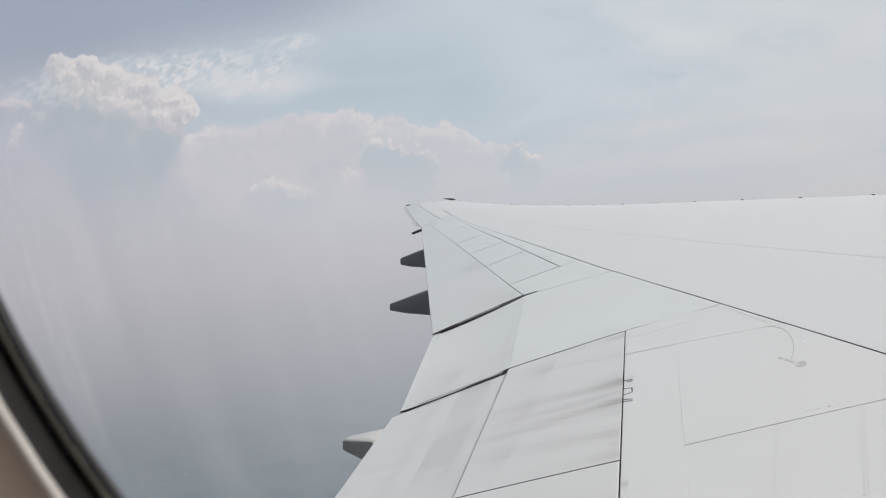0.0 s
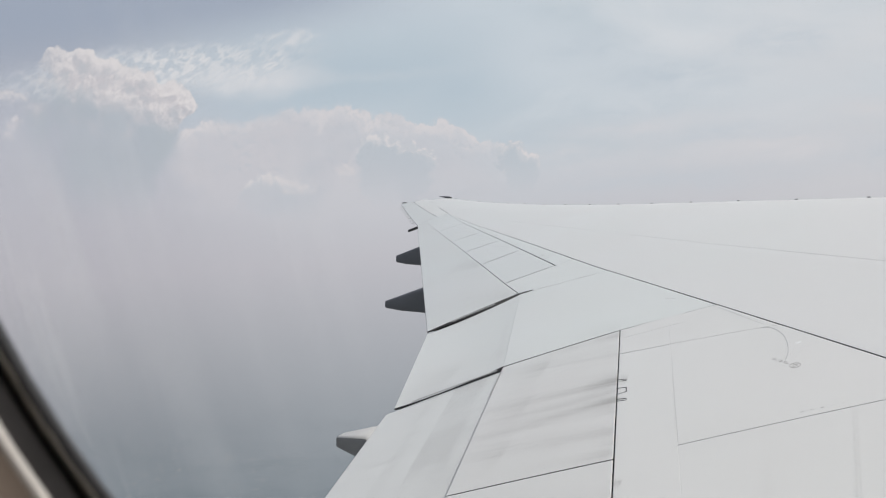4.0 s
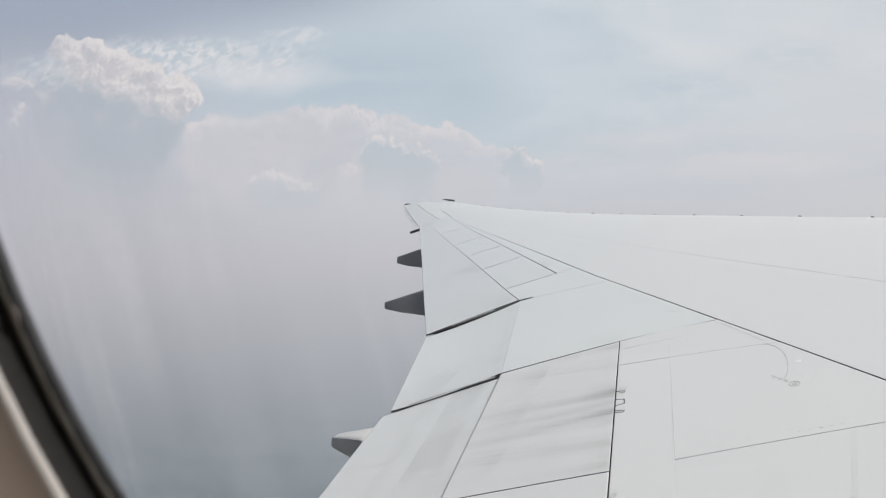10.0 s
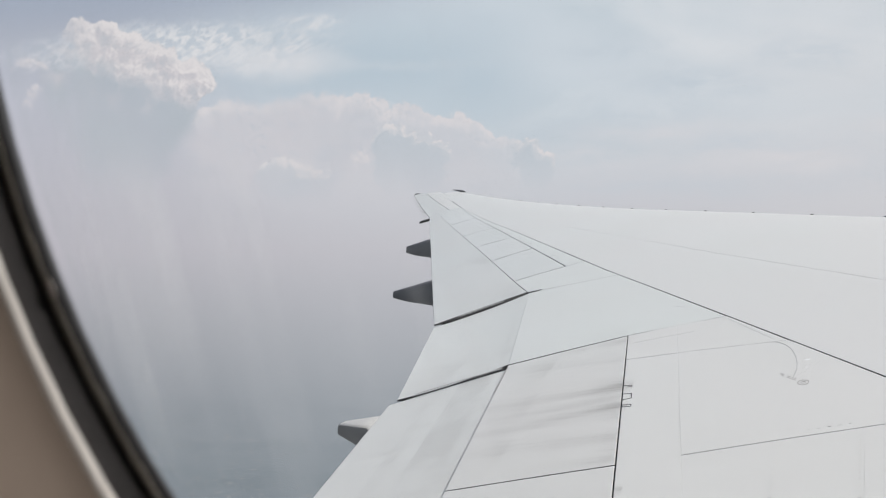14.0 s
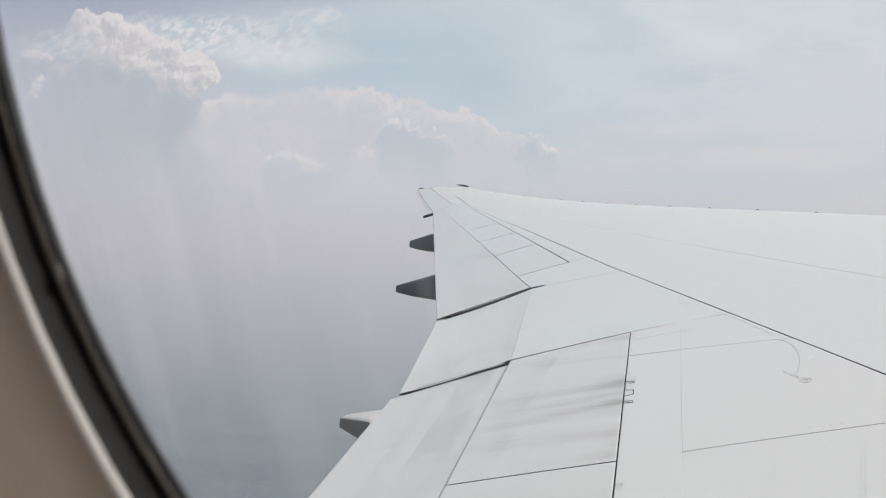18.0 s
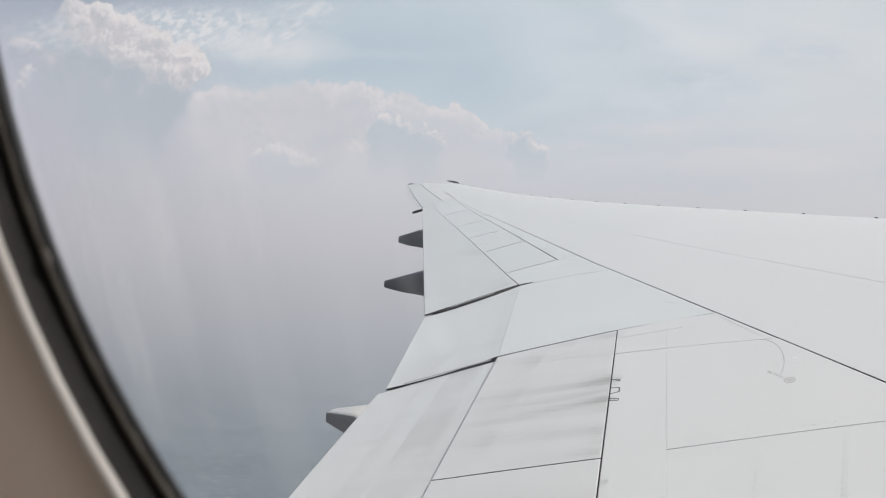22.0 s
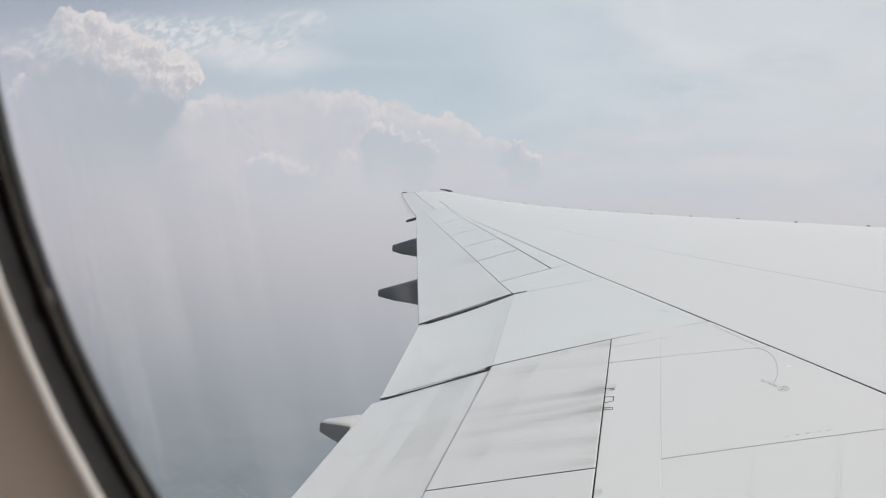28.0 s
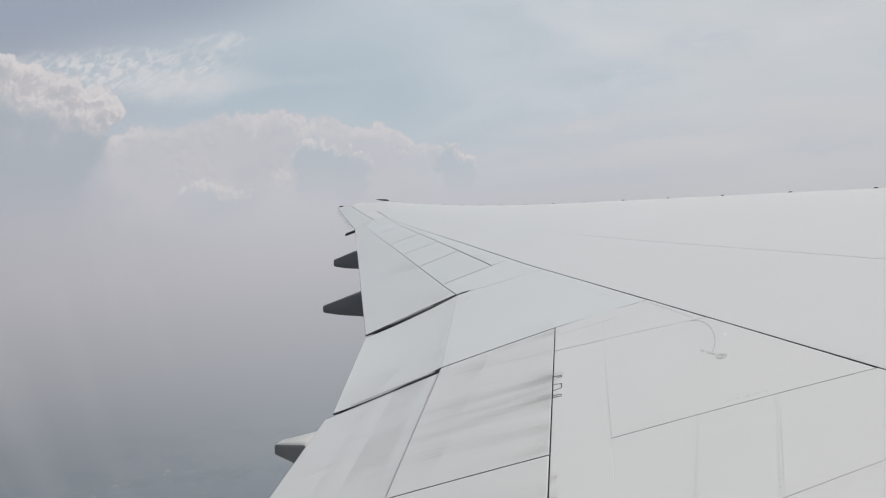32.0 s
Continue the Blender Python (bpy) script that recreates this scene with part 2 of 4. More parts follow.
M_FLAP = wing_paint("flap_paint", (0.790, 0.792, 0.775), 0.12, 0.04, 11.0,
                    [(-1.25, 4.30, 0.45, 0.25, 0.02, 0.15), (-1.20, 3.55, 0.40, 0.28, 0.02, 0.22), (-1.50, 3.30, 0.35, 0.20, 0.02, 0.18), (-1.78, 4.62, 0.14, 0.20, 0.0, 0.14), (-1.30, 4.85, 0.5, 0.06, 0.05, 0.12), (-1.70, 3.95, 0.25, 0.02, 0.0, 0.22),
                     (-1.62, 4.30, 0.30, 0.03, 0.0, 0.15)],
                    [(-1.18, 3.34, -0.137, 0.060, 0.292, 0.30), (-1.18, 3.34, -0.137, 0.281, 0.292, 0.40), (-1.18, 3.34, -0.137, 0.36, 0.46, 0.14), (-1.18, 3.34, -0.137, 0.052, 0.062, 0.40)])
M_FLAP_OUT = wing_paint("outboard_flap_paint", (0.752, 0.758, 0.752), 0.08, 0.04, 14.0,
                        [(-3.10, 10.20, 0.75, 0.16, -0.25, 0.50), (-3.30, 10.60, 0.6, 0.25, -0.2, 0.22), (-2.10, 7.75, 0.6, 0.20, 0.1, 0.20),
                         (-5.0, 14.2, 0.5, 0.25, -0.1, 0.16)])
M_CORE = plain("dark_cove_primer", (0.045, 0.045, 0.047), 0.7, vary=0.3)
M_BELLY = plain("grey_underside_paint", (0.36, 0.37, 0.38), 0.45)
M_FAIRING = plain("slate_grey_fairing_paint", (0.185, 0.189, 0.205), 0.42, vary=0.10, scale=6.0, stretch=(0.5, 2, 2))
# fairing grey again, lightened in colour because the near pod catches more light
M_FAIRING_LIT = plain("lit_fairing_grey", (0.30, 0.298, 0.30), 0.42, vary=0.12, scale=6.0, stretch=(0.5, 2, 2))
M_FAIRING_TOP = plain("lit_fairing_top_grey", (0.60, 0.59, 0.575), 0.4, vary=0.08, scale=5.0)
M_DARK = plain("dark_metal", (0.06, 0.06, 0.06), 0.5, vary=0.3)
M_SEAL = plain("rubbed_sealant_line", (0.50, 0.50, 0.50), 0.7, vary=0.20, scale=12.0)
M_SEAL_FAINT = plain("faint_sealant_line", (0.70, 0.70, 0.70), 0.6, vary=0.06, scale=12.0)
M_RIVET = plain("rivet_grey", (0.62, 0.61, 0.60), 0.55, vary=0.2)
M_MARK = plain("grey_stencil_paint", (0.40, 0.38, 0.37), 0.6, vary=0.2)
# matt white in place of the glint off the chips
M_CHIP = plain("white_chip_glint", (0.95, 0.95, 0.95), 0.55, vary=0.02, bump=0.0)
M_WICK = plain("pale_wick_sleeve", (0.85, 0.85, 0.85), 0.5, vary=0.05)
M_LENS = plain("smoked_lamp_lens", (0.16, 0.16, 0.16), 0.12, vary=0.2)
M_EDGE = plain("black_gasket_edge", (0.048, 0.048, 0.052), 0.75, vary=0.3, scale=120)
M_RUBBER = plain("black_window_gasket", (0.074, 0.070, 0.074), 0.62, vary=0.3, scale=120)
M_LIP = plain("grey_green_gasket_lip", (0.400, 0.378, 0.340), 0.5, vary=0.25, scale=140)
M_BEAD = plain("cream_reveal_bead", (0.80, 0.755, 0.72), 0.38, vary=0.05, scale=60)
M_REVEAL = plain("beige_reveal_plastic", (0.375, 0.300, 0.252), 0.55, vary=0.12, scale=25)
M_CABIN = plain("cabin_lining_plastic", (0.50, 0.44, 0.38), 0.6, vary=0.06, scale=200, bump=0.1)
M_CARPET = plain("dark_cabin_carpet", (0.07, 0.07, 0.09), 0.95, vary=0.3, scale=300, bump=0.3)

# ---------------------------------------------------------------- mesh helpers


def link(name, bm, material, parent=None, label="", smooth=True, kind=""):
    bmesh.ops.recalc_face_normals(bm, faces=bm.faces)
    for f in bm.faces:
        f.smooth = smooth
    me = bpy.data.meshes.new(name)
    bm.to_mesh(me)
    bm.free()
    me.materials.append(material)
    ob = new(name, me)
    if parent is not None:
        ob.parent = parent
    return tagged(ob, label=label, kind=kind)


part = link


def sheet(bm, rows):
    """Joins rows of points into a quad mesh; returns the grid of vertices."""
    grid = [[bm.verts.new(p) for p in row] for row in rows]
    for a, b in zip(grid, grid[1:]):
        for i in range(len(a) - 1):
            bm.faces.new((a[i], a[i + 1], b[i + 1], b[i]))
    return grid


# ---------------------------------------------------------------- wing plan
# x towards the nose, y outboard, z up; the eye sits close to the origin
SWEEP, LE_ROOT, TIP_Y = -0.7002, 8.997, 25.8


def x_le(y):
    return LE_ROOT + SWEEP * y


def x_ref(y):
    """Reference trailing edge of the upper surface."""
    return -11.1 + 0.37 * (26.3 - y) if y > 8.2 else -4.403 + 0.06 * (8.2 - y)


def z_le(y):
    return 0.0533 - 0.0317 * (y - 10) + 0.003143 * max(0.0, y - 15) ** 2


def z_top(x, y):
    """Height of the upper surface: a cambered section, bent upwards towards the tip."""
    chord = x_le(y) - x_ref(y)
    u = max(0.0, (x_le(y) - x) / chord)
    return z_le(y) - (0.24722 - 0.002645 * y) * chord * u ** 1.5


def line(x0, y0, slope):
    return lambda y: x0 + slope * (y - y0)


J = line(0.68, 4.02, -0.482)          # long skin joint along the rear spar
S = line(-1.85, 8.75, -0.463)         # hinge line of the outboard spoilers
FRONT = line(0.92, 5.76, -0.587)      # faint joint along the front spar
FLAP_F = line(-1.97, 7.65, -0.465)    # front edge of the outboard flap
FLAP_T = line(-2.62, 6.88, -0.405)    # its trailing edge
AIL_T = line(-7.46, 18.86, -0.478)    # trailing edge of the aileron
AIL_H = line(-7.48, 20.21, -0.510)    # hinge line of the aileron
HINGE = line(-0.46, 3.43, -0.124)     # hinge line of the inboard spoilers
SPOIL_T = line(-1.18, 3.34, -0.137)   # their trailing edge
IN_T = line(-1.905, 3.40, -0.145)      # trailing edge of the inboard flap


def along(f, y):
    return (f(y), y)


def panel(bm, a, b, c, d, gap=0.004, nu=6, nv=10, thick=0.035, lift=0.0, edge=0.006, droop=0.0, tuck=0.0, kink=None, pale_aft=False, pale_fore=False, sink=(0.0, 0.0), bow=0.0):
    """A skin panel over the plan corners a (fore, in), b (fore, out), c (aft, out), d (aft, in), with a joint of the given gap round it,
    and sides that reach down. droop lowers its aft edge, sink its fore and aft edges, bow its middle, tuck thins its aft side to a sharp edge,
    kink is a corner on the way from a to d."""
    a, b, c, d = (Vector(p) for p in (a, b, c, d))
    lu = 0.5 * ((a - d).length + (b - c).length)
    lv = 0.5 * ((a - b).length + (d - c).length)
    gaps = gap if isinstance(gap, tuple) else (gap,) * 4     # fore, aft, inboard, outboard

    def steps(g0, g1, e, n):
        lo, hi = g0 + e, 1 - g1 - e
        return [g0, lo] + [lo + (hi - lo) * i / n for i in range(1, n)] + [hi, 1 - g1]

    us = steps(gaps[0] / lu, gaps[1] / lu, edge / lu, nu)
    vs = steps(gaps[2] / lv, gaps[3] / lv, edge / lv, nv)
    rows = []
    for i, u in enumerate(us):
        row = []
        for j, v in enumerate(vs):
            p = (a * (1 - v) + b * v) * (1 - u) + (d * (1 - v) + c * v) * u
            if kink is not None:
                k = Vector(kink)
                uk = (a - k).length / ((a - k).length + (k - d).length)
                bent = a + (k - a) * (u / uk) if u < uk else k + (d - k) * ((u - uk) / (1 - uk))
                p += (bent - (a * (1 - u) + d * u)) * (1 - v)
            z = z_top(p.x, p.y) + lift - droop * u * u - sink[0] - (sink[1] - sink[0]) * u - 4 * bow * u * (1 - u)
            row.append((p.x, p.y, z))
        rows.append(row)
    top = sheet(bm, rows)
    low = [[bm.verts.new((p[0], p[1], p[2] - thick * (1 - tuck * us[i]))) for p in row] for i, row in enumerate(rows)]
    nr, nc = len(rows), len(rows[0])
    ring = [(0, j) for j in range(nc)] + [(i, nc - 1) for i in range(1, nr)] + [(nr - 1, j) for j in range(nc - 2, -1, -1)] + [(i, 0) for i in range(nr - 2, 0, -1)]
    for (i, j), (k, l) in zip(ring, ring[1:] + ring[:1]):
        side = bm.faces.new((top[i][j], top[k][l], low[k][l], low[i][j]))
        side.material_index = 0 if (i == k == nr - 1 and pale_aft) or (i == k == 0 and pale_fore) else 1
    for p, q in zip(low, low[1:]):
        for i in range(nc - 1):
            bm.faces.new((p[i], p[i + 1], q[i + 1], q[i]))
    for e in bm.edges:
        if len(e.link_faces) == 2 and e.calc_face_angle(0) > 0.9:
            e.smooth = False
    return bm


def make_panel(name, material, corners, parent, label="", **kw):
    ob = part(name, panel(bmesh.new(), *corners, **kw), material, parent, label)
    ob.data.materials.append(M_CORE)
    return ob


# ---------------------------------------------------------------- the wing
wing = tagged(new("airliner_wing"), "long white swept airliner wing with flaps almost retracted and grey fairings", "wing")

# leading edge: slats with a round nose, forward of the crest
slat_ends = [0.2, 1.2, 4.6, 8.2, 11.6, 15.0, 18.4, 21.8, TIP_Y]
for y0, y1 in zip(slat_ends, slat_ends[1:]):
    bm = bmesh.new()
    rows = []
    for i in range(13):
        y = y0 + 0.006 + (y1 - y0 - 0.012) * i / 12
        r = 0.16 + 0.012 * (26 - y)
        row = []
        for k in range(9):
            a = radians(14 * k)
            row.append((x_le(y) + 1.5 * r * math.sin(a), y, z_le(y) - 0.002 - r * (1 - math.cos(a))))
        row.append((x_le(y), y, z_le(y) - 0.002 - 1.6 * r))
        rows.append(row)
    sheet(bm, rows)
    bmesh.ops.holes_fill(bm, edges=[e for e in bm.edges if e.is_boundary])
    part("slat", bm, M_SKIN, wing)

# skin forward of the long joint, in two runs
make_panel("forward_skin", M_SKIN, ((x_le(0.2), 0.2), (x_le(TIP_Y), TIP_Y), (FRONT(TIP_Y + 0.18) + 0.75, TIP_Y + 0.22), along(FRONT, 0.2)), wing,
           gap=(0.0, 0.0016, 0, 0), nu=10, nv=60, edge=0.003)
make_panel("centre_skin", M_SKIN, (along(FRONT, 0.2), (FRONT(TIP_Y + 0.18) + 0.75, TIP_Y + 0.22), (J(26.5), 26.5), along(J, 0.2)), wing,
           gap=(0.0016, 0.0046, 0, 0), nu=10, nv=60, edge=0.003)

# rear skin, inboard: a strip ahead of the spoiler hinge line, and bays between it and the long joint
STRIP = line(-0.205, 3.47, -0.10)
for y0, y1, y2 in ((0.2, 4.94, 4.94), (4.94, 5.582, 5.488)):
    make_panel("hinge_strip", M_REAR, (along(STRIP, y0), along(STRIP, y1), along(HINGE, y2), along(HINGE, y0)), wing,
               gap=(-0.0005, 0.0028, 0.0015, 0.0036), nu=4, nv=14, edge=0.003, lift=-0.00004, pale_fore=True)
BAYS = [(0.2, 0.2), (3.47, 3.66), (4.945, 4.93), (5.582, 5.66)]
for n, ((ys0, yj0), (ys1, yj1)) in enumerate(zip(BAYS, BAYS[1:])):
    make_panel("rear_skin", M_REAR, ((J(yj0), yj0), (J(yj1), yj1), (STRIP(ys1), ys1), (STRIP(ys0), ys0)), wing,
               gap=(0.0052, 0.0, 0.0022 if n == 1 else 0.0015, 0.0022 if n == 0 else 0.0015 if n == 1 else 0.0036), nu=6, nv=8, edge=0.003, pale_aft=True)
# over the flaperon
make_panel("rear_skin", M_REAR_OUT, ((J(5.66), 5.66), (J(7.80), 7.80), (FLAP_F(7.60), 7.60), (-1.44, 5.195)), wing, gap=(0.0058, 0.0, 0.0034, 0.0036), nu=12, nv=10,
           kink=(-0.716, 5.490), pale_aft=True)
make_panel("flaperon", M_FLAPERON, ((-1.44, 5.195), (FLAP_F(7.60), 7.60), (-2.62, 6.88), (-2.07, 4.84)), wing, gap=(-0.0005, 0.0, 0.009, 0.020), nu=10, nv=10, thick=0.12, tuck=0.9,
           lift=-0.00004, pale_fore=True, edge=0.002, pale_aft=True, sink=(0.0, 0.016), bow=0.016, label="white flaperon with a soot-tinged trailing edge")
# strip between the long joint and the outboard spoilers, then the tip
make_panel("rear_skin", M_REAR_OUT, ((J(8.91), 8.91), (J(20.2), 20.2), (S(20.2), 20.2), (S(8.77), 8.77)), wing, gap=(0.0048, 0.0045, 0.001, 0.001), nu=4, nv=30)
make_panel("rear_skin", M_REAR_OUT, ((J(7.80), 7.80), (J(8.91), 8.91), (FLAP_F(8.41), 8.41), (FLAP_F(7.60), 7.60)), wing, gap=(0.0058, 0.003, 0.0036, 0.006), nu=5, nv=6)
make_panel("tip_skin", M_REAR, ((J(20.2), 20.2), (J(26.5), 26.5), (-10.62, 26.42), (AIL_H(20.21), 20.21)), wing, gap=(0.016, 0.006, 0.002, 0), nu=4, nv=16)
make_panel("aileron", M_FLAP_OUT, ((AIL_H(20.21), 20.21), (-10.62, 26.42), (AIL_T(26.85), 26.85), (AIL_T(18.9), 18.9)), wing, gap=(0.012, 0, 0.024, 0.02), nu=4, nv=16,
           thick=0.07, tuck=0.8, label="narrow white aileron at the tip")

make_panel("rear_skin", M_FLAP_OUT, ((FLAP_F(19.0), 19.0), (AIL_H(20.21), 20.21), (AIL_T(18.9), 18.9), along(FLAP_T, 18.75)), wing, gap=(0.0, 0.0, 0.003, 0.003), nu=4, nv=4,
           thick=0.05, tuck=0.8)
make_panel("rear_skin", M_SPOILER_OUT, ((FLAP_F(19.0), 19.0), (S(20.2), 20.2), (AIL_H(20.21), 20.2), (FLAP_F(19.0) - 0.004, 19.0)), wing, gap=0.0, nu=3, nv=4, edge=0.001, thick=0.02)
# outboard spoilers
RIBS = [(8.41, 8.77), (10.11, 10.60), (11.76, 12.20), (13.63, 14.10), (16.2, 16.8), (19.0, 20.2)]
for (f0, s0), (f1, s1) in zip(RIBS, RIBS[1:]):
    make_panel("outboard_spoiler", M_SPOILER_OUT, ((S(s0), s0), (S(s1), s1), (FLAP_F(f1), f1), (FLAP_F(f0), f0)), wing,
               gap=(0.0045, 0.0026, 0.012, 0.012), nu=4, nv=8)
make_panel("outboard_flap", M_FLAP_OUT, (along(FLAP_F, 7.66), along(FLAP_F, 19.0), along(FLAP_T, 18.75), along(FLAP_T, 6.90)), wing, gap=(0.0036, 0, 0.018, 0.004), nu=8, nv=24,
           thick=0.13, tuck=0.9, label="outboard flap in pale grey paint with soot smudges")

# inboard spoilers and flap
for (h0, t0), (h1, t1) in (((3.43, 3.34), (5.480, 5.182)), ((0.2, 0.2), (3.43, 3.34))):
    make_panel("inboard_spoiler", M_SPOILER, (along(HINGE, h0), along(HINGE, h1), along(SPOIL_T, t1), along(SPOIL_T, t0)), wing, gap=(0.003, 0.0, 0.0045, 0.0045), nu=8, nv=12,
               lift=0.0008, thick=0.022, tuck=0.9, pale_aft=True, label="white spoiler panel streaked with soot")
make_panel("inboard_flap", M_FLAP, (along(SPOIL_T, 0.2), along(SPOIL_T, 5.15), along(IN_T, 4.80), along(IN_T, 0.2)), wing, gap=(-0.06, 0, 0, 0.011), nu=10, nv=18,
           lift=-0.0012, thick=0.15, tuck=0.92, pale_aft=True, sink=(0.014, 0.026), label="inboard flap with grey wear bands")

# sealant and structure that show in the joints, and the underside
def seam_line(y):
    """Front edges of the moving surfaces along the span."""
    if y < 5.18:
        return SPOIL_T(y)
    if y < 7.6:
        return line(-1.44, 5.18, -0.190)(y)
    return FLAP_F(y) if y < 19.0 else AIL_H(y)


def rear_line(y):
    return (IN_T(y) if y < 4.7 else line(-2.04, 4.84, -0.27)(y) if y < 6.9 else FLAP_T(y) if y < 18.9 else AIL_T(y)) + 0.08


def under(fore, rear, drop, nu, nv, y0=0.22, y1=26.3, fall=0.0):
    bm = bmesh.new()
    rows = []
    for i in range(nv + 1):
        y = y0 + (y1 - y0) * i / nv
        a, b = fore(y), rear(y)
        rows.append([(a + (b - a) * k / nu, y, z_top(a + (b - a) * k / nu, y) - drop - fall * k / nu) for k in range(nu + 1)])
    sheet(bm, rows)
    return bm


part("wing_box", under(lambda y: x_le(y) - 0.02, lambda y: seam_line(y) + 0.04, 0.010, 30, 110, 0.22, 25.7), M_CORE, wing, "dark sealant and structure in the panel joints")
part("flap_cove", under(lambda y: seam_line(y) + 0.045, rear_line, 0.036, 10, 90, fall=0.03), M_CORE, wing, "dark structure in the flap gaps")
bm = bmesh.new()
rows = []
for i in range(61):
    y = 0.22 + (26.3 - 0.22) * i / 60
    fore, rear = x_le(y) - 0.05, rear_line(y) + 0.02
    row = []
    for k in range(15):
        u = k / 14
        x = fore + (rear - fore) * u
        row.append((x, y, z_top(x, y) - 0.085 - 0.105 * (fore - rear) * 2.6 * math.sqrt(u) * (1 - u) ** 1.2))
    rows.append(row)
sheet(bm, rows)
part("lower_skin", bm, M_BELLY, wing, "grey painted underside")


# flap track fairings: long pods that show aft of the trailing edge
def fairing(y, stations, power=0.5, shift=0.0, paint=M_FAIRING):
    """A pod along the chord through stations of x, top, bottom and width, with rounded corners and a blunt aft end."""
    bm = bmesh.new()
    rows = []
    fine = []
    for (x0, *a), (x1, *b) in zip(stations, stations[1:]):
        for k in range(5):
            fine.append((x0 + (x1 - x0) * k / 5, *[p + (q - p) * k / 5 for p, q in zip(a, b)]))
    x, t, b, w = stations[-1]
    for s, c in ((0.0, 1.0), (0.012, 0.93), (0.022, 0.80), (0.028, 0.55)):
        m, h = 0.5 * (t + b), 0.5 * (t - b)
        fine.append((x - s, m + h * c, m - h * c, w * c))
    for x, t, b, w in fine:
        ring = []
        for k in range(24):
            a = 2 * math.pi * k / 24
            sx, sz = (math.copysign(abs(v) ** power, v) for v in (math.sin(a), math.cos(a)))
            ring.append((x, y + shift * (x - stations[0][0]) + 0.5 * w * sx, 0.5 * (t + b) + 0.5 * (t - b) * sz))
        rows.append(ring + ring[:1])
    sheet(bm, rows)
    bmesh.ops.remove_doubles(bm, verts=bm.verts, dist=1e-5)
    bmesh.ops.holes_fill(bm, edges=[e for e in bm.edges if e.is_boundary])
    return part("flap_track_fairing", bm, paint, wing, "slate-grey flap track fairing below the trailing edge")


fairing(14.47, [(-5.0, -1.00, -1.36, 0.36), (-5.58, -0.965, -1.325, 0.34), (-5.70, -0.978, -1.32, 0.32), (-5.92, -1.066, -1.313, 0.27), (-6.12, -1.145, -1.285, 0.20)], 0.35)
fairing(9.78, [(-3.1, -1.20, -1.53, 0.38), (-3.68, -1.160, -1.50, 0.36), (-3.80, -1.184, -1.495, 0.34), (-4.05, -1.282, -1.492, 0.27), (-4.27, -1.368, -1.470, 0.20)], 0.35)
inner = fairing(4.55, [(-1.45, -1.58, -1.72, 0.36), (-1.98, -1.52, -1.66, 0.34), (-2.07, -1.450, -1.62, 0.32), (-2.30, -1.506, -1.585, 0.10)], 0.35, paint=M_FAIRING_LIT)
# thin skin over the near pod's top, its daylight put into a paler colour
bm = bmesh.new()
rows = []
for x, t, b, w in ((-1.98, -1.52, -1.66, 0.340), (-2.02, -1.489, -1.642, 0.330), (-2.07, -1.450, -1.62, 0.32), (-2.18, -1.477, -1.603, 0.215), (-2.30, -1.506, -1.585, 0.10), (-2.318, -1.516, -1.578, 0.085)):
    row = []
    for a in range(-60, 61, 10):
        sx, sz = (math.copysign(abs(v) ** 0.35, v) for v in (math.sin(radians(a)), math.cos(radians(a))))
        row.append((x, 4.55 + 0.5 * (w + 0.006) * sx, 0.5 * (t + b) + 0.5 * (t - b + 0.006) * sz))
    rows.append(row)
sheet(bm, rows)
part("fairing_lit_top", bm, M_FAIRING_TOP, inner, "pale top of the fairing, daylight put into its colour")

# studs along the leading edge
for n in range(16):
    y = 9.72 + 1.0285 * n
    bm = bmesh.new()
    x, z = x_le(y) - 0.03, z_le(y)
    h, w, l = 0.011, 0.021, 0.05
    lo = [bm.verts.new((x + a * l * 0.5, y + b * w, z - 0.012)) for a, b in ((1, 1), (1, -1), (-1, -1), (-1, 1))]
    hi = [bm.verts.new((x + a * l * 0.3, y + b * w * 0.6, z + h)) for a, b in ((1, 1), (1, -1), (-1, -1), (-1, 1))]
    bm.faces.new(hi)
    for i in range(4):
        bm.faces.new((lo[i], lo[(i + 1) % 4], hi[(i + 1) % 4], hi[i]))
    part("stud", bm, M_DARK, wing, smooth=False)

# ---------------------------------------------------------------- cabin window
WX, WHALF, WSIDE, WEND = -0.0262, 0.1361, 0.1903, 0.080      # centre, half width, radii of the sides and of the ends
WLO, WHI = 0.0858, 0.1730                                    # heights of the side arcs' centres


def outline(off, y, n=96):
    """The window's rounded outline, grown by off, at depth y."""
    inset = WSIDE - WHALF                        # the side arcs' centres lie past the middle
    turn = math.acos(inset / (WSIDE - WEND))
    end = (WSIDE - WEND) * math.sin(turn)
    half = []                                    # one quarter, from the side to the end: right and up
    m = n // 4
    k = m * 2 // 3
    for i in range(k):
        a = turn * i / k
        half.append((-inset + (WSIDE + off) * math.cos(a), (WSIDE + off) * math.sin(a)))
    for i in range(m - k):
        a = turn + (math.pi / 2 - turn) * i / (m - k - 1)
        half.append(((WEND + off) * math.cos(a), end + (WEND + off) * math.sin(a)))
    top = [(WX + u, y, WHI + v) for u, v in half] + [(WX - u, y, WHI + v) for u, v in reversed(half)]
    return top + [(WX - u, y, WLO - v) for u, v in half] + [(WX + u, y, WLO - v) for u, v in reversed(half)]


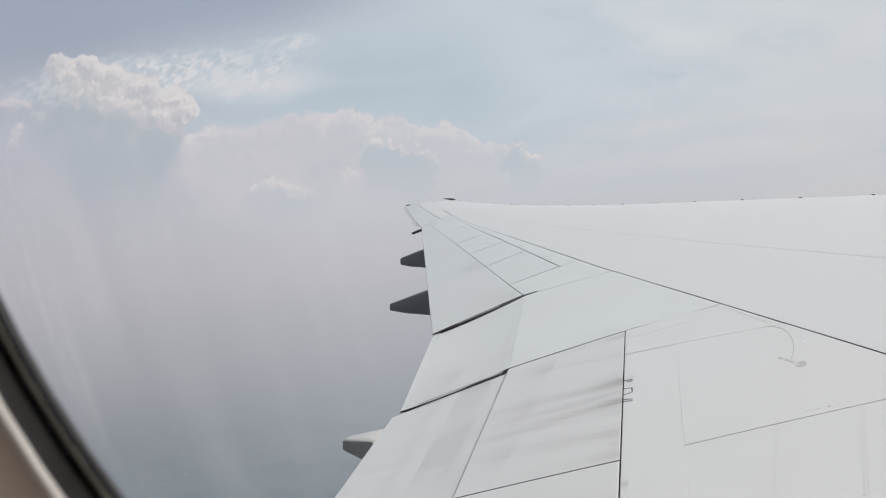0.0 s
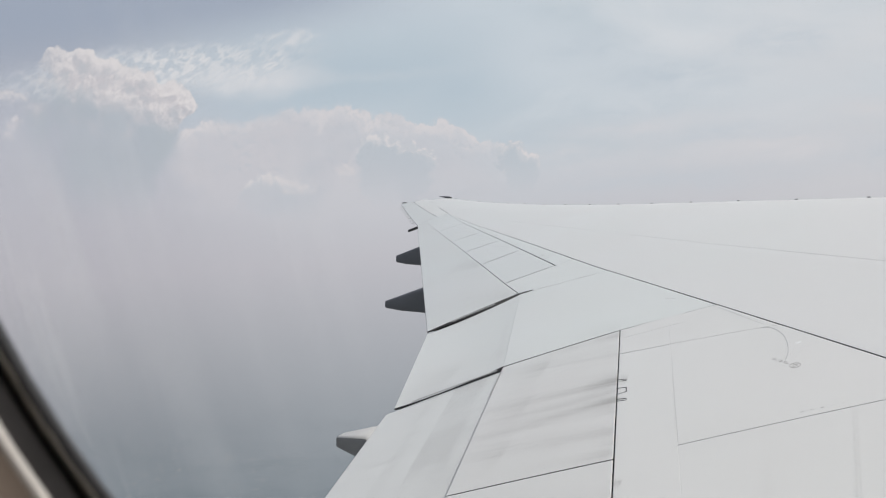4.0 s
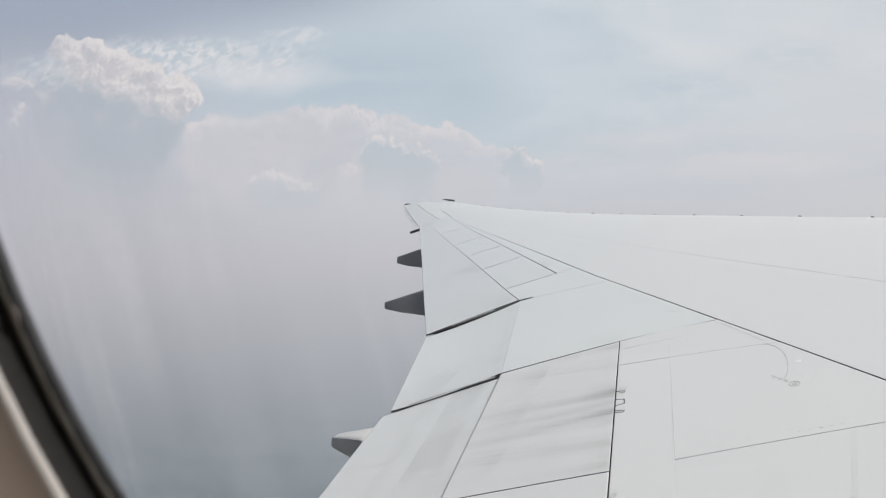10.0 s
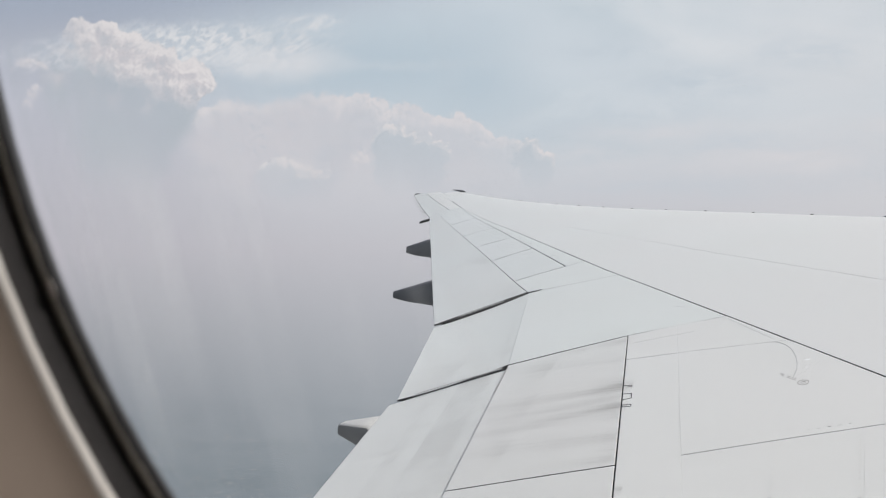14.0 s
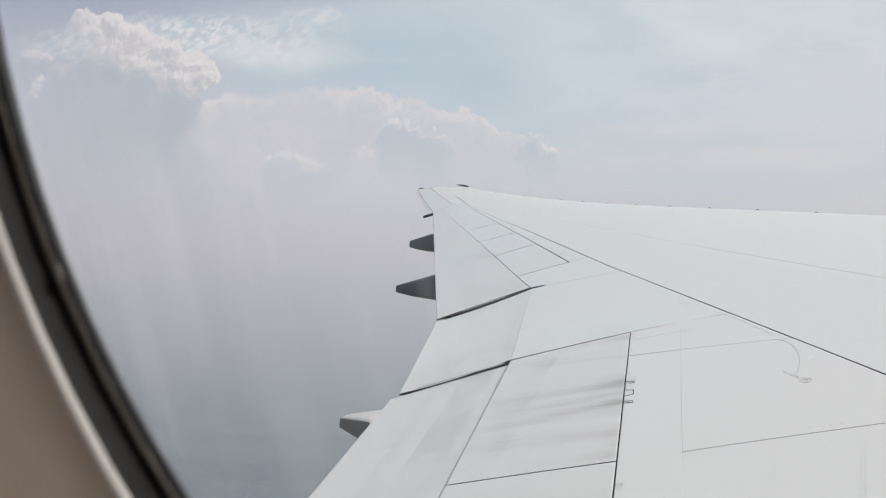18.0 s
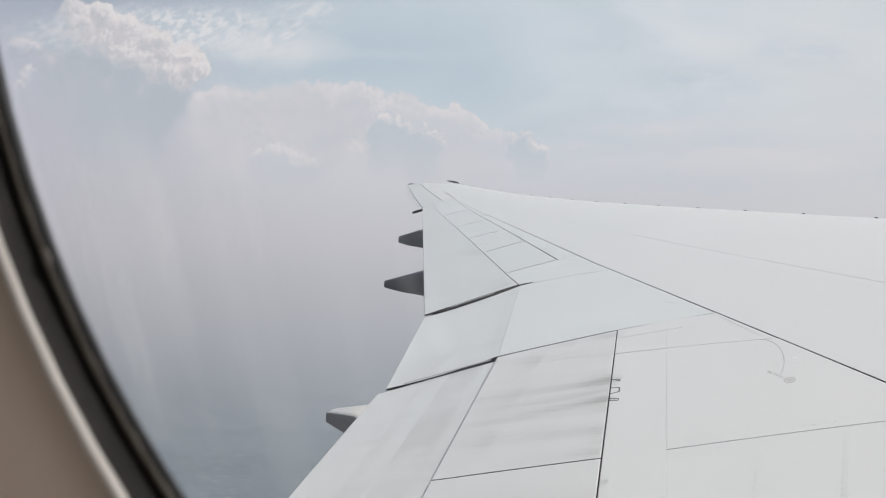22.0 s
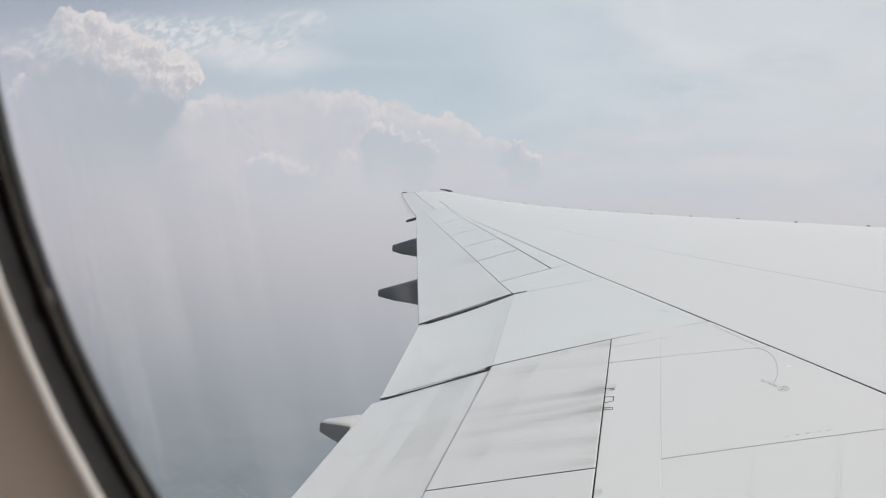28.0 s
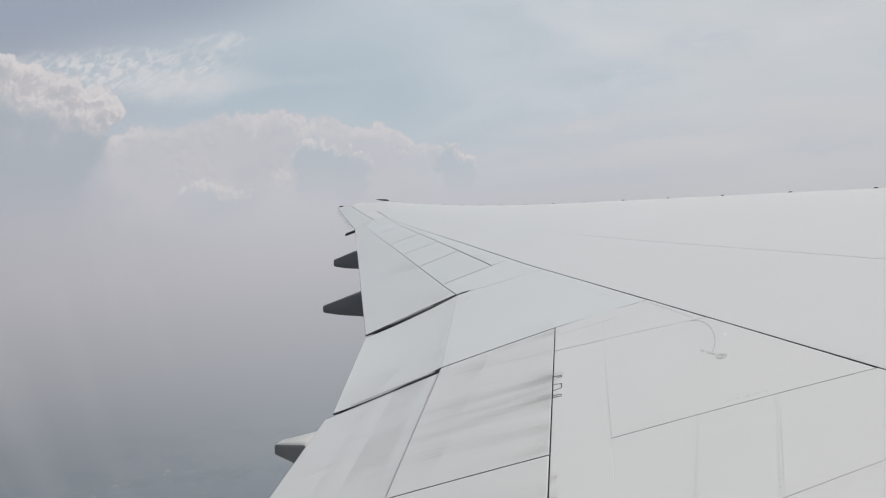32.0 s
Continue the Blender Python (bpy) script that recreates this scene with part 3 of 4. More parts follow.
def ring_mesh(profile, uneven=0.0):
    """A closed ring round the window from (off, y) pairs, its outline made uneven by that much."""
    bm = bmesh.new()
    rows = []
    for o, y in profile:
        grown = outline(o + 0.001, y, 640 if uneven else 96)
        row = outline(o, y, 640 if uneven else 96)
        for i, (p, q) in enumerate(zip(row, grown)):
            k = uneven * (noise.noise((p[0] * 420, 7.0, p[2] * 420)) + 0.6 * noise.noise((p[0] * 1100, 3.0, p[2] * 1100))) / 0.001
            row[i] = tuple(a + (b - a) * k for a, b in zip(p, q))
        rows.append(row)
    sheet(bm, [r + r[:1] for r in rows])
    bmesh.ops.remove_doubles(bm, verts=bm.verts, dist=1e-6)
    return bm


window = tagged(new("window_1"), "rounded cabin window with black gasket and beige reveal", "window", kind="structure")
part("gasket", ring_mesh([(0.016, 0.134), (0.006, 0.127), (0.0008, 0.1212), (0.0, 0.1200), (0.0005, 0.1194), (0.0013, 0.1191)]), M_EDGE, window,
     "black outer edge of the window gasket")
part("gasket_lip", ring_mesh([(0.0008, 0.1196), (0.0012, 0.1190), (0.0017, 0.1188), (0.0022, 0.1188), (0.0025, 0.1190), (0.0026, 0.1194)], 0.00016), M_LIP, window,
     "worn grey-green raised lip of the gasket")
part("gasket_inner", ring_mesh([(0.0013, 0.1193), (0.0028, 0.1191), (0.0038, 0.1182), (0.0046, 0.1174), (0.0054, 0.1166), (0.0060, 0.1158)]), M_RUBBER, window,
     "black rubber inner face of the gasket")
part("reveal_bead", ring_mesh([(0.0060, 0.1158), (0.0058, 0.1150), (0.0060, 0.1144), (0.0064, 0.1140), (0.0069, 0.1138)]), M_BEAD, window,
     "cream rounded bead")
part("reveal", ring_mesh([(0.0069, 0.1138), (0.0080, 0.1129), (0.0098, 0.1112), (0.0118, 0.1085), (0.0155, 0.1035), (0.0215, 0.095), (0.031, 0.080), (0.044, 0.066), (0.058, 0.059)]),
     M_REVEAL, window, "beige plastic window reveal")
sheet_spot = bmesh.new()
bmesh.ops.create_uvsphere(sheet_spot, u_segments=10, v_segments=6, radius=1.0,
                          matrix=Matrix.Translation((-0.1349, 0.1189, -0.0150)) @ Matrix.Rotation(radians(-24), 4, "Y") @ Matrix.Diagonal((0.0009, 0.00016, 0.0019, 1)))
part("gasket_nick", sheet_spot, M_BEAD, window, "pale rubbed nick on the gasket lip")


def glass(name, scratch):
    n = Nodes(name)
    clear = n.add("ShaderNodeBsdfTransparent")
    clear.inputs[0].default_value = (0.985, 0.99, 0.99, 1)
    gloss = n.add("ShaderNodeBsdfGlossy", Roughness=0.02)
    fres = n.add("ShaderNodeFresnel", IOR=1.12)
    a = n.add("ShaderNodeMixShader", (0, fres.outputs[0]), (1, clear.outputs[0]), (2, gloss.outputs[0]))
    result = a
    if scratch:
        sx = n.add("ShaderNodeSeparateXYZ", (0, n.coords()))
        x, z = sx.outputs[0], sx.outputs[2]
        across = n.math("ADD", n.math("MULTIPLY", x, 0.935), n.math("MULTIPLY", z, 0.355))
        down = n.math("SUBTRACT", n.math("MULTIPLY", z, 0.935), n.math("MULTIPLY", x, 0.355))
        flow = n.add("ShaderNodeCombineXYZ", (0, across), (1, down)).outputs[0]

        def rub(scale, low, high, detail):
            m = n.add("ShaderNodeMapping", (0, flow), Scale=scale)
            return n.ramp(n.noise(m.outputs[0], 1.0, detail, 0.55), (low, 0.0), (high, 1.0))

        lines = n.math("MULTIPLY_ADD", rub((330, 9, 1), 0.46, 0.74, 3), 0.6, n.math("MULTIPLY", rub((120, 5, 1), 0.48, 0.72, 2), 0.6))
        broad = rub((38, 22, 1), 0.36, 0.66, 3)
        dust = n.add("ShaderNodeBsdfTranslucent")
        dust.inputs[0].default_value = (0.9, 0.9, 0.9, 1)
        aft = n.add("ShaderNodeMapRange", (0, x), From_Min=-0.048, From_Max=-0.105).outputs[0]
        aft = n.math("MULTIPLY", aft, n.add("ShaderNodeMapRange", (0, z), From_Min=0.045, From_Max=0.0).outputs[0])
        result = n.add("ShaderNodeMixShader", (0, n.math("MULTIPLY", n.math("MULTIPLY", n.math("MULTIPLY", lines, broad), aft), scratch)), (1, a.outputs[0]), (2, dust.outputs[0]))
    n.tree.links.new(result.outputs[0], n.out.inputs[0])
    return n.mat


def pane(name, y, material, label):
    bm = bmesh.new()
    for yy in (y, y + 0.003):
        vs = [bm.verts.new(p) for p in outline(0.003, yy)]
        vs = [v for i, v in enumerate(vs) if i == 0 or (v.co - vs[i - 1].co).length > 1e-6]
        bm.faces.new(vs)
    ob = part(name, bm, material, window, label, smooth=False)
    ob.visible_shadow = False
    return ob


pane("pane", 0.1235, glass("scratched_acrylic", 0.28), "scratched acrylic window pane")

# the lining round the window and plain walls that close the cabin
CX0, CX1, CY0, CZ0, CZ1 = -1.6, 1.6, -2.6, -1.05, 1.25


def lining():
    bm = bmesh.new()
    loops = []
    for off, y in ((0.058, 0.059), (0.062, 0.057)):
        loops.append(outline(off, y))
    rect = []
    for x, y, z in loops[-1]:
        dx, dz = x - WX, z - 0.12
        s = min((CX1 - WX if dx > 0 else WX - CX0) / max(abs(dx), 1e-6), (CZ1 - 0.12 if dz > 0 else 0.12 - CZ0) / max(abs(dz), 1e-6))
        rect.append((WX + dx * s, 0.057, 0.12 + dz * s))
    for cx, cz in ((CX0, CZ0), (CX0, CZ1), (CX1, CZ0), (CX1, CZ1)):
        i = min(range(len(rect)), key=lambda k: abs(rect[k][0] - cx) + abs(rect[k][2] - cz))
        rect[i] = (cx, 0.057, cz)
    loops.append(rect)
    outer = [(x, 0.138, z) for x, y, z in rect]
    inner = outline(0.025, 0.138)
    inner2 = outline(0.016, 0.134)
    loops += [outer, inner, inner2]
    sheet(bm, [r + r[:1] for r in loops])
    bmesh.ops.remove_doubles(bm, verts=bm.verts, dist=1e-6)
    return bm


tagged(link("wall_window_side", lining(), M_CABIN, None, "beige moulded cabin lining round the window", False, "structure"), category="wall")


def slab(name, x0, x1, y0, y1, z0, z1, material, label, category):
    bm = bmesh.new()
    bmesh.ops.create_cube(bm, size=1.0, matrix=Matrix.Translation(((x0 + x1) / 2, (y0 + y1) / 2, (z0 + z1) / 2)) @ Matrix.Diagonal((x1 - x0, y1 - y0, z1 - z0, 1)))
    return tagged(link(name, bm, material, None, label, False, "structure"), category=category)


slab("floor", CX0, CX1, CY0, 0.138, CZ0 - 0.1, CZ0, M_CARPET, "dark carpeted cabin floor", "floor")
slab("ceiling", CX0, CX1, CY0, 0.138, CZ1, CZ1 + 0.1, M_CABIN, "plain beige cabin ceiling", "ceiling")
slab("wall_aisle_side", CX0, CX1, CY0 - 0.1, CY0, CZ0, CZ1, M_CABIN, "plain beige wall behind the seat row", "wall")
slab("wall_aft", CX0 - 0.1, CX0, CY0, 0.138, CZ0, CZ1, M_CABIN, "plain beige wall aft of the seat row", "wall")
slab("wall_fore", CX1, CX1 + 0.1, CY0, 0.138, CZ0, CZ1, M_CABIN, "plain beige wall ahead of the seat row", "wall")

# ---------------------------------------------------------------- sky and ground
GROUND_Z, FAR = -1600.0, 3600.0
SKY_YAW, SKY_PITCH, SKY_ROLL = 19.06, -4.65, 5.17


def sky_material():
    """Hazy sky with cloud banks. The coordinates are tangents round the middle of the cloud scene: u to the right, v up."""
    n = Nodes("painted_haze_clouds_land")
    uv = n.tree.nodes.new("ShaderNodeUVMap")
    uv.uv_map = "tangents"
    sep = n.add("ShaderNodeSeparateXYZ", (0, uv.outputs[0]))
    u, v = sep.outputs[0], sep.outputs[1]

    def field(scale, detail=5.0, rough=0.55, su=1.0, sv=1.0, warp=0.0, shift=0.0, rot=0.0):
        m = n.add("ShaderNodeMapping", (0, uv.outputs[0]), Scale=(su, sv, 1), Location=(shift, shift * 0.37, shift), Rotation=(0, 0, rot))
        return n.noise(m.outputs[0], scale, detail, rough, warp)

    def signed(f, amount):
        return n.math("MULTIPLY", n.math("SUBTRACT", f, 0.5), amount)

    def span(source, lo, hi, to=1.0):
        m = n.add("ShaderNodeMapRange", (0, source), From_Min=lo, From_Max=hi, To_Max=to)
        m.interpolation_type = "SMOOTHSTEP"
        return m.outputs[0]

    def times(*fs):
        out = fs[0]
        for f in fs[1:]:
            out = n.math("MULTIPLY", out, f)
        return out

    # uneven coordinates for the clouds, and cauliflower heads from cells within cells
    wu = n.math("ADD", u, n.math("ADD", signed(field(11.0, 2, 0.5, shift=1.0), 0.036), signed(field(55.0, 5, 0.65, shift=3.0), 0.016)))
    wv = n.math("ADD", v, n.math("ADD", signed(field(11.0, 2, 0.5, shift=6.0), 0.028), signed(field(55.0, 5, 0.65, shift=8.0), 0.016)))
    LU, LV = 0.45, 0.89                 # the light comes from above and ahead

    def heads(step, scale=38.0):
        c = n.add("ShaderNodeCombineXYZ", (0, n.math("ADD", wu, LU * step)), (1, n.math("ADD", wv, LV * step)))
        t = n.add("ShaderNodeTexVoronoi", ("Vector", c.outputs[0]), Scale=scale, Detail=4.0, Roughness=0.66, Lacunarity=2.1)
        t.voronoi_dimensions, t.feature, t.normalize = "2D", "F1", True
        return t.outputs["Distance"]

    low, high = heads(0.0), heads(0.0055)
    bulge = n.math("SUBTRACT", 0.42, low)                   # positive at the middle of each head
    relief = n.math("SUBTRACT", high, low)                  # positive on the side that faces the light

    bold = n.math("SUBTRACT", heads(0.013, 15.0), heads(0.0, 15.0))    # the same for the larger heads

    def depth(lumps, step=0.0, rough=0.030):
        """Distance inside the union of the elliptic lumps, with heads along its rim."""
        total = None
        for cu, cv, ru, rv in lumps:
            a = n.math("MULTIPLY_ADD", wu, 1 / ru, (LU * step - cu) / ru)
            b = n.math("MULTIPLY_ADD", wv, 1 / rv, (LV * step - cv) / rv)
            r = n.math("SQRT", n.math("ADD", n.math("MULTIPLY", a, a), n.math("MULTIPLY", b, b)))
            d = n.math("MULTIPLY_ADD", r, -min(ru, rv), min(ru, rv))
            total = d if total is None else n.math("SMOOTH_MAX", total, d, 0.006)
        return n.math("ADD", total, n.math("MULTIPLY", bulge, rough))

    def lobe(lumps, soft):
        return span(depth(lumps, 0.0, 0.0), -soft, soft)

    # tone of the haze, painted into the glow, from the ground's murk to the open sky, duller towards the tail
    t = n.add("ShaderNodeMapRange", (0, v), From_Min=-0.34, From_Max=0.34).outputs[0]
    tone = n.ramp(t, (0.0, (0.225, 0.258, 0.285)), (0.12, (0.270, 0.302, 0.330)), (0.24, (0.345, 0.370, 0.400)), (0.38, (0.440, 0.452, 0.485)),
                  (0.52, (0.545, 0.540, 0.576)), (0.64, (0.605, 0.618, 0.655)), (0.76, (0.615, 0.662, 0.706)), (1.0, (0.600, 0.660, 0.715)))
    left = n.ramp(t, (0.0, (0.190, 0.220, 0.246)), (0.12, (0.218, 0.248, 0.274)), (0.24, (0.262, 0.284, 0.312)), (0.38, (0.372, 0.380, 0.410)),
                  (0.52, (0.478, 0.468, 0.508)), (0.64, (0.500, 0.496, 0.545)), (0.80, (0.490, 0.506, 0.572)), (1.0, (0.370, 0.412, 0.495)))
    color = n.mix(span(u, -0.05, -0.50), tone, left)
    color = n.mix(times(span(v, 0.275, 0.345), span(u, 0.08, -0.24), 0.90), color, (0.362, 0.412, 0.506))
    upper = span(v, 0.03, 0.12)
    soft1 = field(3.0, 3, 0.5, 1.0, 2.0, 0.3, 4.0)
    # open blue above the bank, long soft bars of blue-grey between veils towards the right
    blue = lobe([(-0.10, 0.235, 0.20, 0.060), (0.02, 0.210, 0.10, 0.050)], 0.06)
    color = n.mix(times(blue, 0.80), color, (0.452, 0.545, 0.620))
    band = field(2.6, 4, 0.55, 1.0, 3.6, 0.6, 9.0, 0.05)
    color = n.mix(times(n.ramp(band, (0.47, 0.0), (0.62, 0.50)), span(v, 0.05, 0.14), span(u, -0.15, 0.15)), color, (0.500, 0.575, 0.632))
    veil = field(2.1, 5, 0.55, 1.0, 2.6, 0.8, 15.0, 0.12)
    color = n.mix(times(n.ramp(veil, (0.44, 0.0), (0.66, 0.75)), span(v, 0.10, 0.22), span(u, -0.20, 0.15)), color, (0.715, 0.738, 0.765))
    color = n.mix(times(span(u, 0.10, 0.60), n.ramp(soft1, (0.3, 0.30), (0.7, 0.70))), color, (0.650, 0.646, 0.664))
    # grey-blue bars, pale openings and rosy haze, torn into streaks
    torn = n.ramp(field(15.0, 5, 0.60, 1.0, 2.6, 0.8, 41.0), (0.34, 0.20), (0.60, 1.0))
    pale = lobe([(0.125, 0.236, 0.060, 0.040), (0.200, 0.205, 0.060, 0.014), (0.36, 0.290, 0.12, 0.030)], 0.05)
    color = n.mix(times(pale, 0.45), color, (0.660, 0.702, 0.745))
    bars = lobe([(0.191, 0.247, 0.035, 0.008), (0.285, 0.206, 0.065, 0.020), (0.225, 0.172, 0.065, 0.012), (0.3475, 0.126, 0.060, 0.012), (0.420, 0.240, 0.05, 0.012), (0.100, 0.150, 0.050, 0.008)], 0.022)
    color = n.mix(times(bars, torn, 0.72), color, (0.520, 0.585, 0.648))
    bars = lobe([(0.504, 0.110, 0.050, 0.015), (0.560, 0.090, 0.080, 0.014), (0.250, 0.080, 0.130, 0.010)], 0.020)
    color = n.mix(times(bars, torn, 0.70), color, (0.560, 0.600, 0.648))
    rosy = lobe([(0.2285, 0.1445, 0.055, 0.008), (0.150, 0.120, 0.050, 0.010), (0.400, 0.110, 0.065, 0.010)], 0.018)
    color = n.mix(times(rosy, torn, 0.60), color, (0.700, 0.678, 0.696))
    # rosy haze bank low on the right
    color = n.mix(times(lobe([(0.42, 0.118, 0.12, 0.012), (0.52, 0.140, 0.10, 0.012)], 0.020), n.ramp(field(12.0, 4, 0.55, 1.0, 3.0, 0.5, 33.0), (0.34, 0.1), (0.62, 1.0)), 0.55), color, (0.690, 0.668, 0.680))
    # cirrus: a thin sheet broken into slanting ripples, smooth at its lower end
    def slanted(turn, scale, su, sv, warp, shift):
        m = n.add("ShaderNodeMapping", (0, uv.outputs[0]), Rotation=(0, 0, turn))
        m = n.add("ShaderNodeMapping", (0, m.outputs[0]), Scale=(su, sv, 1), Location=(shift, shift * 0.37, 0))
        return n.noise(m.outputs[0], scale, 4, 0.55, warp)

    patch = lobe([(-0.360, 0.262, 0.16, 0.026), (-0.255, 0.264, 0.085, 0.026), (-0.300, 0.272, 0.11, 0.016)], 0.014)
    small = n.ramp(slanted(-0.50, 74.0, 0.9, 1.8, 0.6, 2.0), (0.42, 0.0), (0.58, 1.0))
    wide = n.ramp(slanted(-0.30, 17.0, 0.9, 1.5, 0.8, 17.0), (0.38, 0.0), (0.58, 1.0))
    color = n.mix(times(patch, 0.55), color, (0.486, 0.556, 0.622))
    color = n.mix(times(patch, n.math("MULTIPLY_ADD", small, 0.80, 0.20), n.math("MULTIPLY_ADD", wide, 0.60, 0.55, clamp=True), 0.92), color, (0.716, 0.716, 0.734))
    fan = times(lobe([(-0.220, 0.240, 0.060, 0.014), (-0.255, 0.250, 0.050, 0.012)], 0.014), n.ramp(slanted(-0.3, 18.0, 0.8, 2.4, 0.4, 21.0), (0.28, 0.45), (0.58, 1.0)))
    color = n.mix(times(fan, 0.90), color, (0.690, 0.700, 0.728))
    wisp = times(lobe([(-0.186, 0.291, 0.032, 0.008), (-0.160, 0.295, 0.014, 0.006)], 0.007), n.ramp(slanted(-0.5, 40.0, 0.8, 2.0, 0.4, 5.0), (0.38, 0.1), (0.58, 1.0)))
    wisp = n.math("MAXIMUM", wisp, n.math("MULTIPLY", lobe([(-0.090, 0.236, 0.040, 0.003)], 0.010), 0.35))
    color = n.mix(times(wisp, 0.90), color, (0.690, 0.698, 0.722))
    # cloud bank: rosy, lit along its top, melting into the haze below
    bank_lumps = [(-0.280, 0.152, 0.060, 0.040), (-0.217, 0.157, 0.050, 0.036), (-0.179, 0.168, 0.040, 0.034), (-0.127, 0.161, 0.045, 0.034),
                  (-0.072, 0.144, 0.050, 0.036), (-0.010, 0.136, 0.050, 0.037), (0.036, 0.114, 0.042, 0.034),
                  (-0.150, 0.105, 0.160, 0.050), (-0.017, 0.098, 0.100, 0.045)]
    inside = depth(bank_lumps, 0.0, 0.030)
    bank = n.math("MAXIMUM", span(inside, -0.006, 0.016), times(span(inside, -0.001, 0.003), span(field(8.0, 2, 0.5, shift=23.0), 0.40, 0.50)))
    bank = times(bank, n.math("MULTIPLY_ADD", span(u, 0.100, 0.030), 0.85, 0.15))
    melt = times(span(v, 0.02, 0.16), n.ramp(field(6.0, 4, 0.55, 1.0, 1.6, 0.5, 27.0), (0.34, 0.62), (0.60, 1.0)), span(u, 0.16, -0.10, 1.0))
    color = n.mix(times(bank, n.math("MULTIPLY_ADD", melt, 0.60, 0.24), span(v, 0.0, 0.12)), color, (0.602, 0.590, 0.624))
    crest = times(n.math("MULTIPLY_ADD", span(bold, -0.10, 0.08), 0.6, 0.4), span(inside, 0.026, 0.003), span(depth(bank_lumps, 0.020, 0.034), 0.012, -0.004), bank)
    color = n.mix(times(crest, span(v, 0.06, 0.13), 0.80), color, (0.712, 0.682, 0.694))
    color = n.mix(times(bank, span(relief, 0.0, 0.16), span(inside, 0.050, 0.010), span(v, 0.09, 0.17), 0.22), color, (0.695, 0.668, 0.684))
    color = n.mix(times(bank, span(relief, 0.0, -0.14), span(inside, 0.060, 0.015), n.ramp(field(14.0, 3, 0.5, shift=11.0), (0.42, 0.0), (0.58, 1.0)), span(v, 0.08, 0.15), 0.42), color, (0.510, 0.548, 0.600))
    hollow = n.ramp(field(9.0, 3, 0.5, 1.0, 1.7, 0.6, 37.0), (0.44, 0.0), (0.62, 1.0))
    color = n.mix(times(bank, hollow, span(inside, 0.0, 0.030), span(v, 0.04, 0.10), 0.55), color, (0.530, 0.556, 0.604))
    # shaded towers standing in the bank, each with a thin lit rim
    for lumps, strength in (([(-0.0755, 0.135, 0.028, 0.024), (-0.048, 0.122, 0.030, 0.022), (-0.065, 0.1046, 0.045, 0.030)], 0.72),
                            ([(0.083, 0.122, 0.014, 0.016), (0.096, 0.106, 0.022, 0.018)], 0.78), ([(-0.222, 0.104, 0.026, 0.018), (-0.214, 0.090, 0.034, 0.016)], 0.55)):
        core = depth(lumps, 0.0, 0.034)
        body = span(core, -0.001, 0.004)
        rim = times(body, span(depth(lumps, 0.010, 0.036), 0.006, -0.003))
        color = n.mix(times(body, span(v, 0.060, 0.140), strength), color, (0.505, 0.552, 0.602))
        color = n.mix(times(rim, span(v, 0.095, 0.125), n.math("MULTIPLY_ADD", span(relief, -0.05, 0.12), 0.7, 0.3), 0.92), color, (0.735, 0.702, 0.708))
    puffs = span(depth([(-0.2105, 0.1195, 0.016, 0.006), (-0.186, 0.107, 0.014, 0.007), (-0.127, 0.126, 0.014, 0.009), (-0.534, 0.249, 0.018, 0.010),
                        (-0.534, 0.208, 0.008, 0.010)], 0.0, 0.030), 0.0, 0.008)
    color = n.mix(times(puffs, n.math("MULTIPLY_ADD", span(relief, -0.08, 0.12), 0.6, 0.4), 0.80), color, (0.680, 0.655, 0.668))
    # tower cloud: lit crown over a shaded body that melts into the haze
    crown = [(-0.477, 0.291, 0.017, 0.015), (-0.449, 0.276, 0.026, 0.022), (-0.415, 0.261, 0.028, 0.022), (-0.380, 0.246, 0.030, 0.023), (-0.3456, 0.2296, 0.026, 0.019),
             (-0.3227, 0.219, 0.018, 0.014), (-0.356, 0.211, 0.036, 0.018)]
    foot = [(-0.494, 0.215, 0.036, 0.060), (-0.453, 0.222, 0.050, 0.060), (-0.425, 0.174, 0.070, 0.070), (-0.378, 0.176, 0.050, 0.045), (-0.420, 0.120, 0.060, 0.050)]
    inside = depth(crown + foot, 0.0, 0.019)
    tower = n.math("ADD", times(span(inside, -0.0012, 0.0028), span(v, 0.17, 0.20)), times(span(inside, -0.006, 0.012), span(v, 0.20, 0.17)), clamp=True)
    tower = times(tower, n.math("MAXIMUM", span(u, -0.520, -0.440), span(inside, 0.0, 0.040)))
    color = n.mix(times(tower, span(v, 0.070, 0.17), n.ramp(field(7.0, 3, 0.5, shift=19.0), (0.3, 0.55), (0.6, 0.84))), color, (0.438, 0.482, 0.528))
    sunny = span(depth(crown + foot, 0.050, 0.040), 0.020, -0.014)
    sunny = times(sunny, tower, span(v, 0.175, 0.205), n.math("MULTIPLY_ADD", span(bold, -0.16, 0.06), 0.55, 0.45))
    color = n.mix(times(sunny, 0.92), color, (0.596, 0.570, 0.598))
    color = n.mix(times(sunny, span(n.math("MULTIPLY_ADD", bold, 0.9, relief), -0.12, 0.22), 0.92), color, (0.752, 0.720, 0.722))
    edge = times(span(inside, 0.014, 0.002), span(depth(crown + foot, 0.012, 0.024), 0.006, -0.004), tower)
    color = n.mix(times(edge, span(v, 0.185, 0.215), span(u, -0.500, -0.470), 0.80), color, (0.742, 0.712, 0.716))
    # faint land and pale villages, painted into the glow with the murk over them
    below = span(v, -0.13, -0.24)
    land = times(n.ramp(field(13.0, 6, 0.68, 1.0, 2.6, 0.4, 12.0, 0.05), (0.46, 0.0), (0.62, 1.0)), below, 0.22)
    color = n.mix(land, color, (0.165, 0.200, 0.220))
